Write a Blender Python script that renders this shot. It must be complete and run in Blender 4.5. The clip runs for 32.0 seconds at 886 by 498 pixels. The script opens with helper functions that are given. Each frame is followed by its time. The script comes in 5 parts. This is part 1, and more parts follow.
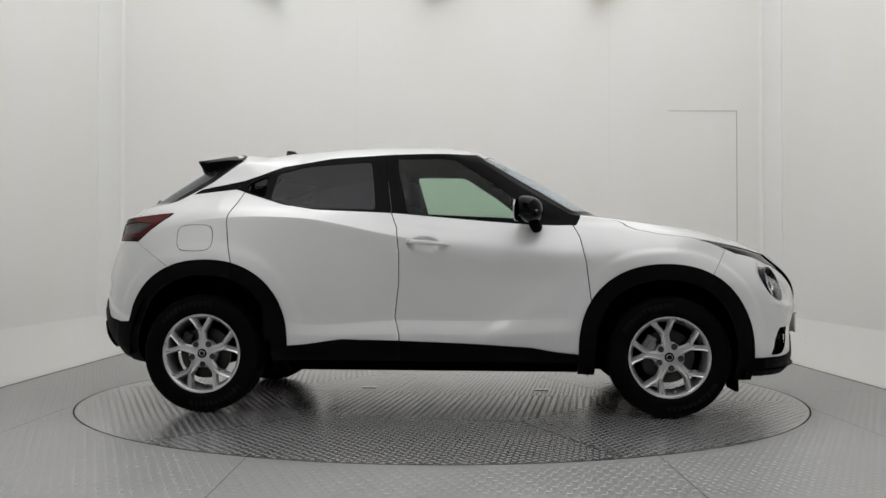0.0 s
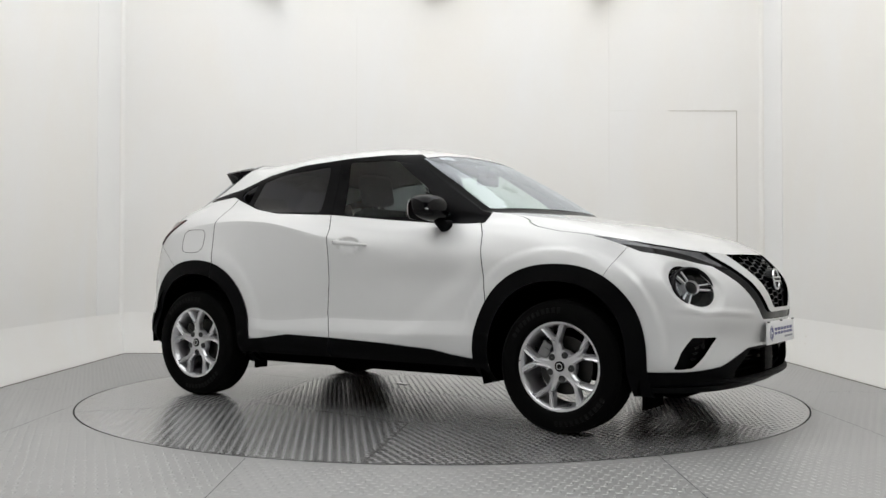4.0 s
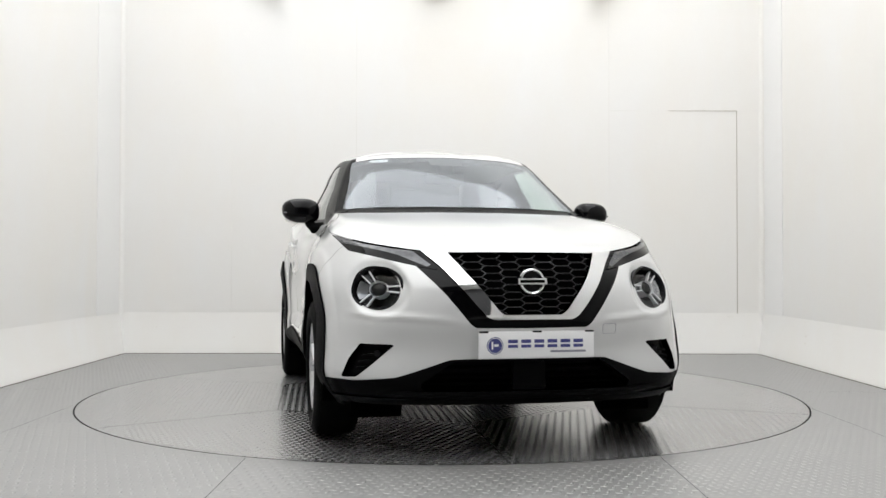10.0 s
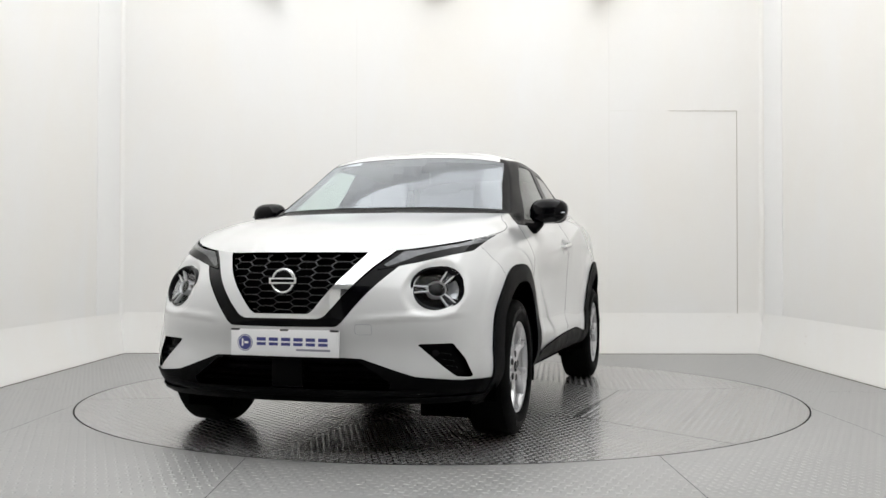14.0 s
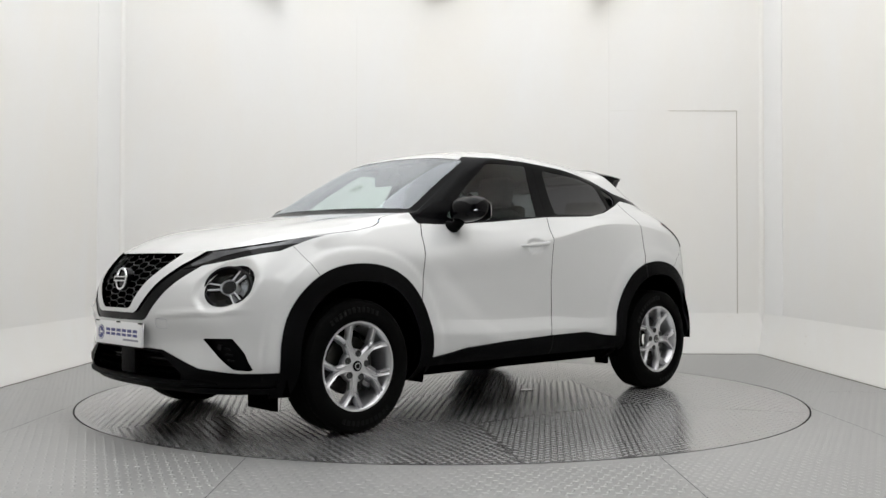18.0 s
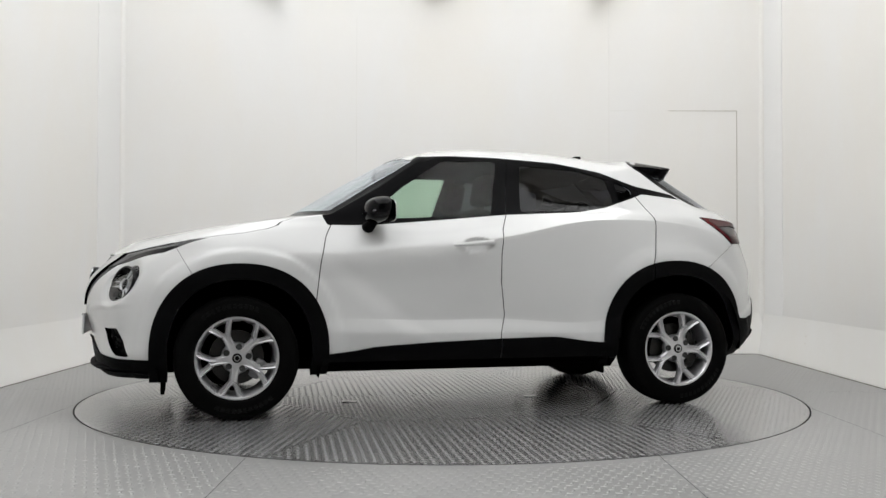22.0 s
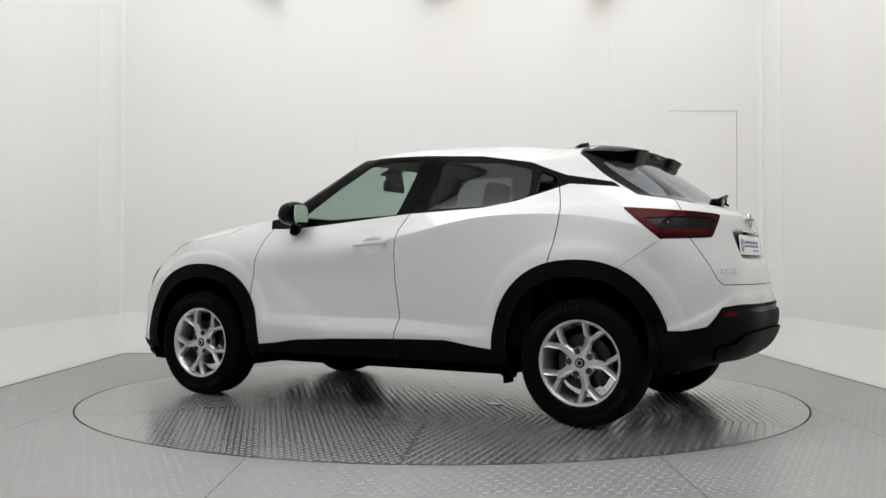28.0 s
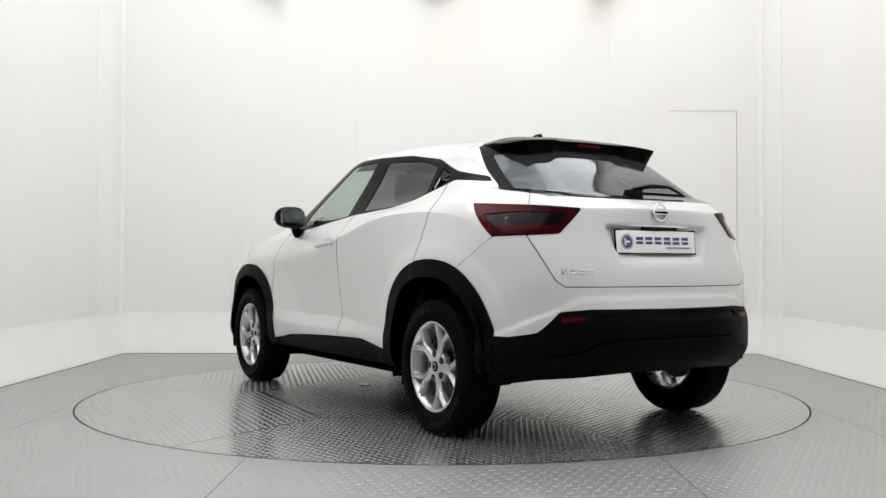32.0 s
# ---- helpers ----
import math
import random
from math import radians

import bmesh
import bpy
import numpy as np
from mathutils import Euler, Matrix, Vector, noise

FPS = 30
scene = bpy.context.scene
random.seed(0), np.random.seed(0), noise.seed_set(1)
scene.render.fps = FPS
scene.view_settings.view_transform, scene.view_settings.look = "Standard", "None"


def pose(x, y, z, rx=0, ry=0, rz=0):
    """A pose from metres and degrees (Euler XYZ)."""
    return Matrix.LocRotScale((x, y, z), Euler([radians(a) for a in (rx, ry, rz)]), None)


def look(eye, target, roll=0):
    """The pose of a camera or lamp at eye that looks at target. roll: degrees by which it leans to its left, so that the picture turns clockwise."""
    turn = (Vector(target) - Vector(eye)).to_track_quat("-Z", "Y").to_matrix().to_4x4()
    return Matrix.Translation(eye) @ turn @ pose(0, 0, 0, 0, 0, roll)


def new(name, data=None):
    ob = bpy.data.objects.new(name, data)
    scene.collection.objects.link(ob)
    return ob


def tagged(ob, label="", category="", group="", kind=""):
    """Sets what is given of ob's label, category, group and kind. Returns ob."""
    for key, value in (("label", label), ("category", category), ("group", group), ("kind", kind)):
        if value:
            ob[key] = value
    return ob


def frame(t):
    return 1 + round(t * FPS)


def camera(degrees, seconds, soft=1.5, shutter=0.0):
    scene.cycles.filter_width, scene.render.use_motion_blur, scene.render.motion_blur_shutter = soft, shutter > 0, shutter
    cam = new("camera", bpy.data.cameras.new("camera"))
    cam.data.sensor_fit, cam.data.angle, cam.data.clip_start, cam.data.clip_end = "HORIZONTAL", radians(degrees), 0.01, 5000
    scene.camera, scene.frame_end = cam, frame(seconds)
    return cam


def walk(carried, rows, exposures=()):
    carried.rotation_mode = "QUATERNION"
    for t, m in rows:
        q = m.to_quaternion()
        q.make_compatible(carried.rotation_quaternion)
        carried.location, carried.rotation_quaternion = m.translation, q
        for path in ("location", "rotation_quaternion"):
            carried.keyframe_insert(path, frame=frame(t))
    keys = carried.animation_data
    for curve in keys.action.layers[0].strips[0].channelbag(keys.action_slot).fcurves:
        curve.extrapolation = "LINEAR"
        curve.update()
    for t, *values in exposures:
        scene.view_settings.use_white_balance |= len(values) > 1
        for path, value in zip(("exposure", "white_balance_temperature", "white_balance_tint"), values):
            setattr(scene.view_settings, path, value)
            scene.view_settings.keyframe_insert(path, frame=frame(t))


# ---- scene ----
# One fixed camera; the car stands on a turntable that turns clockwise.
TURN_START, TURN_RATE = -4.50, -7.328      # degrees, degrees a second
CAR_X, CAR_Y = 0.024, -0.061               # the car's middle, off the turntable's axis

cam = camera(49.6, 32.0, soft=1.5)
EYE = (0.0, -6.326, 0.843)
VIEW = look(EYE, (0.0176, -0.027, 0.951), 0.09)
walk(cam, [(0.0, VIEW), (32.0, VIEW)], exposures=[(0.0, -0.28), (1.0, 0.0), (3.0, 0.04), (6.0, 0.18), (9.0, 0.28), (12.0, 0.30), (16.0, 0.18), (19.0, 0.08), (24.0, -0.02), (25.0, -0.14), (26.5, -0.06), (28.0, 0.04), (32.0, 0.26)])

# ---- light: three long softbox rows under the ceiling of a closed white room ----
world = bpy.data.worlds.new("world")
scene.world = world
world.use_nodes = True
world.node_tree.nodes["Background"].inputs[0].default_value = (0.8, 0.82, 0.85, 1)
world.node_tree.nodes["Background"].inputs[1].default_value = 0.05
PANEL_GLOW = 2.52
# ---- materials ----
def node_mat(name):
    m = bpy.data.materials.new(name)
    m.use_nodes = True
    nt = m.node_tree
    return m, nt, nt.nodes["Principled BSDF"]


def add_node(nt, kind, **values):
    n = nt.nodes.new(kind)
    for k, v in values.items():
        n.inputs[k].default_value = v
    return n


def surface(name, base, rough, metal=0.0, coat=0.0, vary=0.0, scale=8.0, grain=0.0, grain_scale=300.0, spec=0.5):
    """A plain surface whose colour and roughness wander at two scales, with a fine grain in its relief."""
    m, nt, p = node_mat(name)
    p.inputs["Base Color"].default_value = (*base, 1)
    p.inputs["Roughness"].default_value = rough
    p.inputs["Metallic"].default_value = metal
    p.inputs["Coat Weight"].default_value = coat
    p.inputs["Coat Roughness"].default_value = 0.04
    p.inputs["Specular IOR Level"].default_value = spec
    co = nt.nodes.new("ShaderNodeTexCoord")
    if vary:
        big = add_node(nt, "ShaderNodeTexNoise", Scale=scale, Detail=6.0, Roughness=0.6)
        nt.links.new(co.outputs["Object"], big.inputs["Vector"])
        ramp = add_node(nt, "ShaderNodeMapRange")
        ramp.inputs["From Min"].default_value, ramp.inputs["From Max"].default_value = 0.3, 0.7
        ramp.inputs["To Min"].default_value, ramp.inputs["To Max"].default_value = 1 - vary, 1 + vary
        nt.links.new(big.outputs["Fac"], ramp.inputs["Value"])
        mul = nt.nodes.new("ShaderNodeVectorMath")
        mul.operation = "SCALE"
        mul.inputs[0].default_value = base
        nt.links.new(ramp.outputs[0], mul.inputs["Scale"])
        nt.links.new(mul.outputs[0], p.inputs["Base Color"])
        r2 = nt.nodes.new("ShaderNodeMath")
        r2.operation = "MULTIPLY"
        r2.inputs[1].default_value = rough
        nt.links.new(ramp.outputs[0], r2.inputs[0])
        nt.links.new(r2.outputs[0], p.inputs["Roughness"])
    if grain:
        fine = add_node(nt, "ShaderNodeTexNoise", Scale=grain_scale, Detail=3.0)
        nt.links.new(co.outputs["Object"], fine.inputs["Vector"])
        bump = add_node(nt, "ShaderNodeBump", Strength=grain, Distance=0.002)
        nt.links.new(fine.outputs["Fac"], bump.inputs["Height"])
        nt.links.new(bump.outputs[0], p.inputs["Normal"])
    return m


def glass(name, tint, ior=1.5, gloss_rough=0.0, sheen=(1, 1, 1), haze=0.0):
    """A thin pane: tinted see-through with a Fresnel mirror on it, and a pale film: dusty smears plus painted veiling
    reflection.
    """
    m = bpy.data.materials.new(name)
    m.use_nodes = True
    nt = m.node_tree
    nt.nodes.clear()
    out = nt.nodes.new("ShaderNodeOutputMaterial")
    see = add_node(nt, "ShaderNodeBsdfTransparent", Color=(*tint, 1))
    gloss = add_node(nt, "ShaderNodeBsdfGlossy", Roughness=gloss_rough, Color=(*sheen, 1))
    face = add_node(nt, "ShaderNodeLayerWeight", Blend=0.5)
    power = nt.nodes.new("ShaderNodeMath")
    power.operation = "POWER"
    power.inputs[1].default_value = 4.5
    nt.links.new(face.outputs["Facing"], power.inputs[0])
    fres = nt.nodes.new("ShaderNodeMath")
    fres.operation = "MULTIPLY_ADD"
    r0 = ((ior - 1) / (ior + 1)) ** 2
    fres.inputs[1].default_value, fres.inputs[2].default_value = 1 - r0, r0
    nt.links.new(power.outputs[0], fres.inputs[0])
    mix = nt.nodes.new("ShaderNodeMixShader")
    nt.links.new(fres.outputs[0], mix.inputs[0])
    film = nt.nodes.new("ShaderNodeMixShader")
    dusty_veil = add_node(nt, "ShaderNodeBsdfDiffuse", Color=(0.75, 0.78, 0.84, 1))
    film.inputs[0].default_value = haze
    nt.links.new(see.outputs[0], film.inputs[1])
    nt.links.new(dusty_veil.outputs[0], film.inputs[2])
    nt.links.new(film.outputs[0], mix.inputs[1])
    nt.links.new(gloss.outputs[0], mix.inputs[2])
    nt.links.new(mix.outputs[0], out.inputs[0])
    return m


def glow(name, colour, strength):
    m, nt, p = node_mat(name)
    p.inputs["Base Color"].default_value = (*colour, 1)
    p.inputs["Emission Color"].default_value = (*colour, 1)
    p.inputs["Emission Strength"].default_value = strength
    return m


def wall_paint(name, clean, aged, rough, scuffs=0.0):
    """Old white paint: broad cream patches that run downwards, fine brush grain, and here and there a brown scuff."""
    m, nt, p = node_mat(name)
    p.inputs["Roughness"].default_value = rough
    p.inputs["Specular IOR Level"].default_value = 0.3
    co = nt.nodes.new("ShaderNodeTexCoord")
    tall = nt.nodes.new("ShaderNodeMapping")
    tall.inputs["Scale"].default_value = (1.0, 1.0, 0.45)
    nt.links.new(co.outputs["Object"], tall.inputs["Vector"])
    big = add_node(nt, "ShaderNodeTexNoise", Scale=1.1, Detail=5.0, Roughness=0.62, Distortion=0.3)
    nt.links.new(tall.outputs[0], big.inputs["Vector"])
    ramp = add_node(nt, "ShaderNodeMapRange")
    ramp.inputs["From Min"].default_value, ramp.inputs["From Max"].default_value = 0.36, 0.68
    nt.links.new(big.outputs["Fac"], ramp.inputs["Value"])
    mix = nt.nodes.new("ShaderNodeMix")
    mix.data_type = "RGBA"
    mix.inputs[6].default_value, mix.inputs[7].default_value = (*clean, 1), (*aged, 1)
    nt.links.new(ramp.outputs[0], mix.inputs[0])
    last = mix.outputs[2]
    if scuffs:
        long = nt.nodes.new("ShaderNodeMapping")
        long.inputs["Scale"].default_value = (1.0, 1.0, 3.2)
        nt.links.new(co.outputs["Object"], long.inputs["Vector"])
        spot = add_node(nt, "ShaderNodeTexNoise", Scale=7.0, Detail=6.0, Roughness=0.7)
        nt.links.new(long.outputs[0], spot.inputs["Vector"])
        few = add_node(nt, "ShaderNodeMapRange")
        few.inputs["From Min"].default_value, few.inputs["From Max"].default_value = 0.66, 0.76
        few.inputs["To Max"].default_value = scuffs
        nt.links.new(spot.outputs["Fac"], few.inputs["Value"])
        mark = nt.nodes.new("ShaderNodeMix")
        mark.data_type = "RGBA"
        mark.inputs[7].default_value = (0.42, 0.33, 0.22, 1)
        nt.links.new(few.outputs[0], mark.inputs[0])
        nt.links.new(last, mark.inputs[6])
        last = mark.outputs[2]
    nt.links.new(last, p.inputs["Base Color"])
    fine = add_node(nt, "ShaderNodeTexNoise", Scale=45.0, Detail=3.0)
    nt.links.new(co.outputs["Object"], fine.inputs["Vector"])
    bump = add_node(nt, "ShaderNodeBump", Strength=0.05, Distance=0.002)
    nt.links.new(fine.outputs["Fac"], bump.inputs["Height"])
    nt.links.new(bump.outputs[0], p.inputs["Normal"])
    return m


WALL = wall_paint("painted_wall", (0.80, 0.795, 0.785), (0.80, 0.780, 0.745), 0.6)
CEIL = surface("ceiling_paint", (0.82, 0.82, 0.81), 0.7, vary=0.02, scale=1.0)
SKIRT = wall_paint("skirting_paint", (0.83, 0.825, 0.81), (0.82, 0.80, 0.765), 0.5, scuffs=0.55)
DARK_WALL = surface("unlit_end_wall", (0.06, 0.06, 0.062), 0.7, vary=0.05, scale=1.5)
JOINT = surface("wall_joint", (0.42, 0.38, 0.33), 0.8)
PLATE = surface("tread_plate", (0.44, 0.44, 0.442), 0.22, metal=0.84, vary=0.06, scale=1.6, grain=0.06, grain_scale=90)
LUG = surface("tread_lug", (0.44, 0.44, 0.442), 0.36, metal=0.82, vary=0.06, scale=2.2, grain=0.06, grain_scale=150)
PLATE_WORN = surface("worn_tread_plate", (0.335, 0.334, 0.332), 0.40, metal=0.50, vary=0.09, scale=1.3, grain=0.08, grain_scale=90)
LUG_WORN = surface("worn_tread_lug", (0.37, 0.369, 0.367), 0.46, metal=0.55, vary=0.08, scale=2.2, grain=0.06, grain_scale=150)
GAP = surface("dark_gap", (0.02, 0.02, 0.02), 0.8)
LAMP_OUTER = glow("softbox_outer", (0.99, 0.998, 1.0), PANEL_GLOW)
LAMP_MIDDLE = glow("softbox_middle", (0.99, 0.998, 1.0), 0.5 * PANEL_GLOW)
HOUSING = surface("lamp_housing", (0.45, 0.42, 0.37), 0.6, vary=0.1)

PAINT = surface("white_paint", (0.58, 0.584, 0.586), 0.30, coat=1.0, vary=0.012, scale=3.0)
PLASTIC = surface("black_plastic", (0.0024, 0.0024, 0.0027), 0.50, spec=0.035, vary=0.12, scale=6, grain=0.25, grain_scale=900)
GLOSS = surface("gloss_black", (0.0015, 0.0015, 0.002), 0.06, spec=0.12)
TRIM = surface("trim_black", (0.002, 0.002, 0.0024), 0.22, spec=0.035, vary=0.1)
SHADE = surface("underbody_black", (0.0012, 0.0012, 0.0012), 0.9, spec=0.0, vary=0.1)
RUBBER = surface("tyre_rubber", (0.002, 0.002, 0.002), 0.7, spec=0.04, vary=0.15, scale=10, grain=0.2, grain_scale=500)
ALLOY = surface("silver_alloy", (0.50, 0.50, 0.515), 0.28, metal=0.78, coat=0.2, vary=0.04, scale=10)
CHROME = surface("chrome", (0.70, 0.71, 0.72), 0.06, metal=1.0, vary=0.02)
STEEL = surface("brake_steel", (0.035, 0.034, 0.033), 0.4, metal=0.9, vary=0.15, scale=20)
CALIPER = surface("brake_caliper_metal", (0.20, 0.20, 0.205), 0.45, metal=0.6, vary=0.15, scale=30)
CLOTH = surface("seat_cloth", (0.006, 0.006, 0.007), 0.85, vary=0.15, scale=20, grain=0.3, grain_scale=400, spec=0.08)
CABIN = surface("cabin_plastic", (0.006, 0.006, 0.007), 0.6, vary=0.1, spec=0.12)
HEADLINER = surface("headliner_cloth", (0.03, 0.03, 0.03), 0.9, vary=0.05, spec=0.05)
# haze goes beyond dusty smears: the ceiling's even bluish reflection is put into it
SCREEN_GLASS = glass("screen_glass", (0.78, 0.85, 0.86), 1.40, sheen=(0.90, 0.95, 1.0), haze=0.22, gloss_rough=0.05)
SIDE_GLASS = glass("side_glass", (0.64, 0.77, 0.67), 1.28)
DARK_GLASS = glass("privacy_glass", (0.11, 0.115, 0.13), 1.30)
REAR_GLASS = glass("rear_glass", (0.12, 0.12, 0.145), 1.52, sheen=(0.92, 0.96, 1.0), haze=0.03, gloss_rough=0.03)
LENS = glass("lamp_lens", (0.95, 0.96, 0.97), 1.22)
RED_LENS = surface("red_lens", (0.062, 0.0015, 0.003), 0.10, spec=0.06, vary=0.15, scale=30)
DARK_RED = surface("dark_red_lens", (0.025, 0.0015, 0.003), 0.08, spec=0.05)
AMBER = surface("amber_lens", (0.07, 0.02, 0.008), 0.2)
LAMP_WHITE = surface("clear_lamp", (0.26, 0.265, 0.28), 0.15, metal=0.6, coat=0.6)
LAMP_CLEAR = surface("light_guide_clear", (0.07, 0.072, 0.078), 0.16, metal=0.4, coat=0.2, vary=0.3, scale=25)
LAMP_DIM = surface("lamp_inner_dim", (0.010, 0.010, 0.011), 0.2, metal=0.5)
LAMP_GREY = surface("lamp_inner", (0.022, 0.022, 0.024), 0.2, metal=0.3)
REFLECTOR = surface("silver_reflector", (0.85, 0.86, 0.88), 0.18, metal=0.4, coat=0.4)
SIGN_WHITE = surface("plate_white", (0.80, 0.80, 0.81), 0.35, vary=0.02)
SIGN_BLUE = surface("plate_blue", (0.045, 0.05, 0.20), 0.4)
SIGN_GREY = surface("plate_grey", (0.25, 0.25, 0.30), 0.4)

SMOKED = surface("smoked_lens", (0.014, 0.013, 0.015), 0.12, metal=0.2, spec=0.08, vary=0.4, scale=40)
LATTICE = surface("satin_grille", (0.045, 0.045, 0.048), 0.28, metal=0.8)
BOWL = surface("lamp_bowl", (0.006, 0.006, 0.007), 0.14, metal=0.4, spec=0.15)
MARKS = surface("sidewall_mark", (0.0045, 0.0045, 0.0045), 0.5, spec=0.08)
# ---- mesh helpers ----
def mesh_object(name, verts, faces, mat, parent=None, label="", smooth=False):
    me = bpy.data.meshes.new(name)
    me.from_pydata([tuple(v) for v in verts], [], [tuple(int(i) for i in f) for f in faces])
    me.materials.append(mat)
    if smooth:
        me.polygons.foreach_set("use_smooth", [True] * len(me.polygons))
    ob = new(name, me)
    ob.parent = parent
    if label:
        ob["label"] = label
    return ob


def part(name, bm, mat, parent, label="", smooth=True, angle=35):
    """Links a bmesh as one mesh object under a thing or a part."""
    bmesh.ops.recalc_face_normals(bm, faces=bm.faces[:])
    me = bpy.data.meshes.new(name)
    for f in bm.faces:
        f.smooth = smooth
    if smooth:
        lim = radians(angle)
        for e in bm.edges:
            if len(e.link_faces) == 2 and e.calc_face_angle(0) > lim:
                e.smooth = False
    bm.to_mesh(me)
    bm.free()
    me.materials.append(mat)
    ob = new(name, me)
    ob.parent = parent
    if label:
        ob["label"] = label
    return ob


def box(bm, lo, hi, bevel=0.0, m=None):
    """A box between two corners, its edges bevelled."""
    c = [(a + b) / 2 for a, b in zip(lo, hi)]
    s = [abs(b - a) for a, b in zip(lo, hi)]
    mat = Matrix.Translation(c) @ Matrix.Diagonal((*s, 1))
    if m is not None:
        mat = m @ mat
    r = bmesh.ops.create_cube(bm, size=1.0, matrix=mat)
    if bevel:
        es = {e for v in r["verts"] for e in v.link_edges}
        bmesh.ops.bevel(bm, geom=list(es), offset=bevel, segments=2, affect="EDGES", profile=0.6)
    return bm


def lathe(bm, profile, steps=48, m=None):
    """Turns a profile of (radius, height) about the z axis."""
    m = m or Matrix()
    rings = []
    for r, h in profile:
        rings.append([bm.verts.new(m @ Vector((r * math.cos(2 * math.pi * i / steps), r * math.sin(2 * math.pi * i / steps), h))) for i in range(steps)])
    for a, b in zip(rings, rings[1:]):
        for i in range(steps):
            j = (i + 1) % steps
            bm.faces.new((a[i], a[j], b[j], b[i]))
    return rings


def tube(bm, pts, radius, sides=8, closed=False):
    """A round bar along a line of points; radius may be one number or one for each point."""
    pts = [Vector(p) for p in pts]
    n = len(pts)
    rad = radius if isinstance(radius, (list, tuple)) else [radius] * n
    rings = []
    up = Vector((0.02, 0.03, 1))
    for i, p in enumerate(pts):
        a = pts[(i - 1) % n] if (i or closed) else p
        b = pts[(i + 1) % n] if (i < n - 1 or closed) else p
        d = (b - a).normalized()
        s = d.cross(up)
        s = (s if s.length > 1e-4 else d.cross(Vector((1, 0, 0)))).normalized()
        t = s.cross(d)
        rings.append([bm.verts.new(p + rad[i] * (math.cos(2 * math.pi * k / sides) * s + math.sin(2 * math.pi * k / sides) * t)) for k in range(sides)])
    pairs = list(zip(rings, rings[1:])) + ([(rings[-1], rings[0])] if closed else [])
    for a, b in pairs:
        for k in range(sides):
            j = (k + 1) % sides
            bm.faces.new((a[k], a[j], b[j], b[k]))
    if not closed:
        bm.faces.new(rings[0][::-1])
        bm.faces.new(rings[-1])
    return bm


def slab(bm, outline, depth, m=None):
    """A prism: an outline in the xy plane, raised by depth along z."""
    m = m or Matrix()
    a = [bm.verts.new(m @ Vector((x, y, 0))) for x, y in outline]
    b = [bm.verts.new(m @ Vector((x, y, depth))) for x, y in outline]
    bm.faces.new(a[::-1])
    bm.faces.new(b)
    n = len(a)
    for i in range(n):
        j = (i + 1) % n
        bm.faces.new((a[i], a[j], b[j], b[i]))
    return bm


# ---- the room ----
X_L, X_R, Y_B, Y_F, H_ROOM = -3.074, 3.106, 2.90, -8.6, 5.60
DISC_R, DISC_X = 2.264, 0.014


def wall(name, lo, hi, label, mat=None):
    bm = box(bmesh.new(), lo, hi)
    return tagged(part(name, bm, mat or WALL, None, label, smooth=False), category="wall", kind="structure")


wall("wall_north", (X_L - 0.15, Y_B, 0), (X_R + 0.15, Y_B + 0.15, H_ROOM), "smooth off-white painted studio back wall")
# unseen; its dark colour stands in for an unlit opening behind the camera
wall("wall_south", (-1.9, Y_F - 0.15, 0), (1.9, Y_F, H_ROOM), "unseen dark wall standing in for the unlit entrance opening", DARK_WALL)
wall("wall_south_west", (X_L - 0.15, Y_F - 0.15, 0), (-1.9, Y_F, H_ROOM), "smooth off-white painted studio front wall")
wall("wall_south_east", (1.9, Y_F - 0.15, 0), (X_R + 0.15, Y_F, H_ROOM), "smooth off-white painted studio front wall")
wall("wall_west", (X_L - 0.15, Y_F, 0), (X_L, Y_B, H_ROOM), "smooth off-white painted studio side wall")
wall("wall_east", (X_R, Y_F, 0), (X_R + 0.15, Y_B, H_ROOM), "smooth off-white painted studio side wall")
bm = box(bmesh.new(), (X_L - 0.15, Y_F - 0.15, H_ROOM), (X_R + 0.15, Y_B + 0.15, H_ROOM + 0.12))
tagged(part("ceiling", bm, CEIL, None, "plain white painted studio ceiling", smooth=False), category="ceiling", kind="structure")


def kick_board(name, a, b, inward):
    """The low cove board that runs out of the wall: 0.39 m high, 6 cm deep at the floor."""
    a, b, n = Vector(a), Vector(b), Vector(inward)
    bm = bmesh.new()
    prof = [(0.0, 0.0), (0.064, 0.0)] + [(0.062 * (1 - k / 9) ** 1.35 + 0.0015 * (k < 9), 0.006 + 0.384 * k / 9) for k in range(10)]
    rows = [[bm.verts.new(p + n * d + Vector((0, 0, z))) for d, z in prof] for p in (a, b)]
    for i in range(len(prof) - 1):
        bm.faces.new((rows[0][i], rows[0][i + 1], rows[1][i + 1], rows[1][i]))
    tagged(part(name, bm, SKIRT, None, "white coved base board along the studio wall", angle=60), category="base board", kind="structure")


kick_board("baseboard_north", (X_L, Y_B, 0), (X_R, Y_B, 0), (0, -1, 0))
kick_board("baseboard_west", (X_L, Y_F, 0), (X_L, Y_B, 0), (1, 0, 0))
kick_board("baseboard_east", (X_R, Y_F, 0), (X_R, Y_B, 0), (-1, 0, 0))
kick_board("baseboard_south", (X_L, Y_F, 0), (X_R, Y_F, 0), (0, 1, 0))

# softbox rows
LAMP_Z = H_ROOM - 0.12


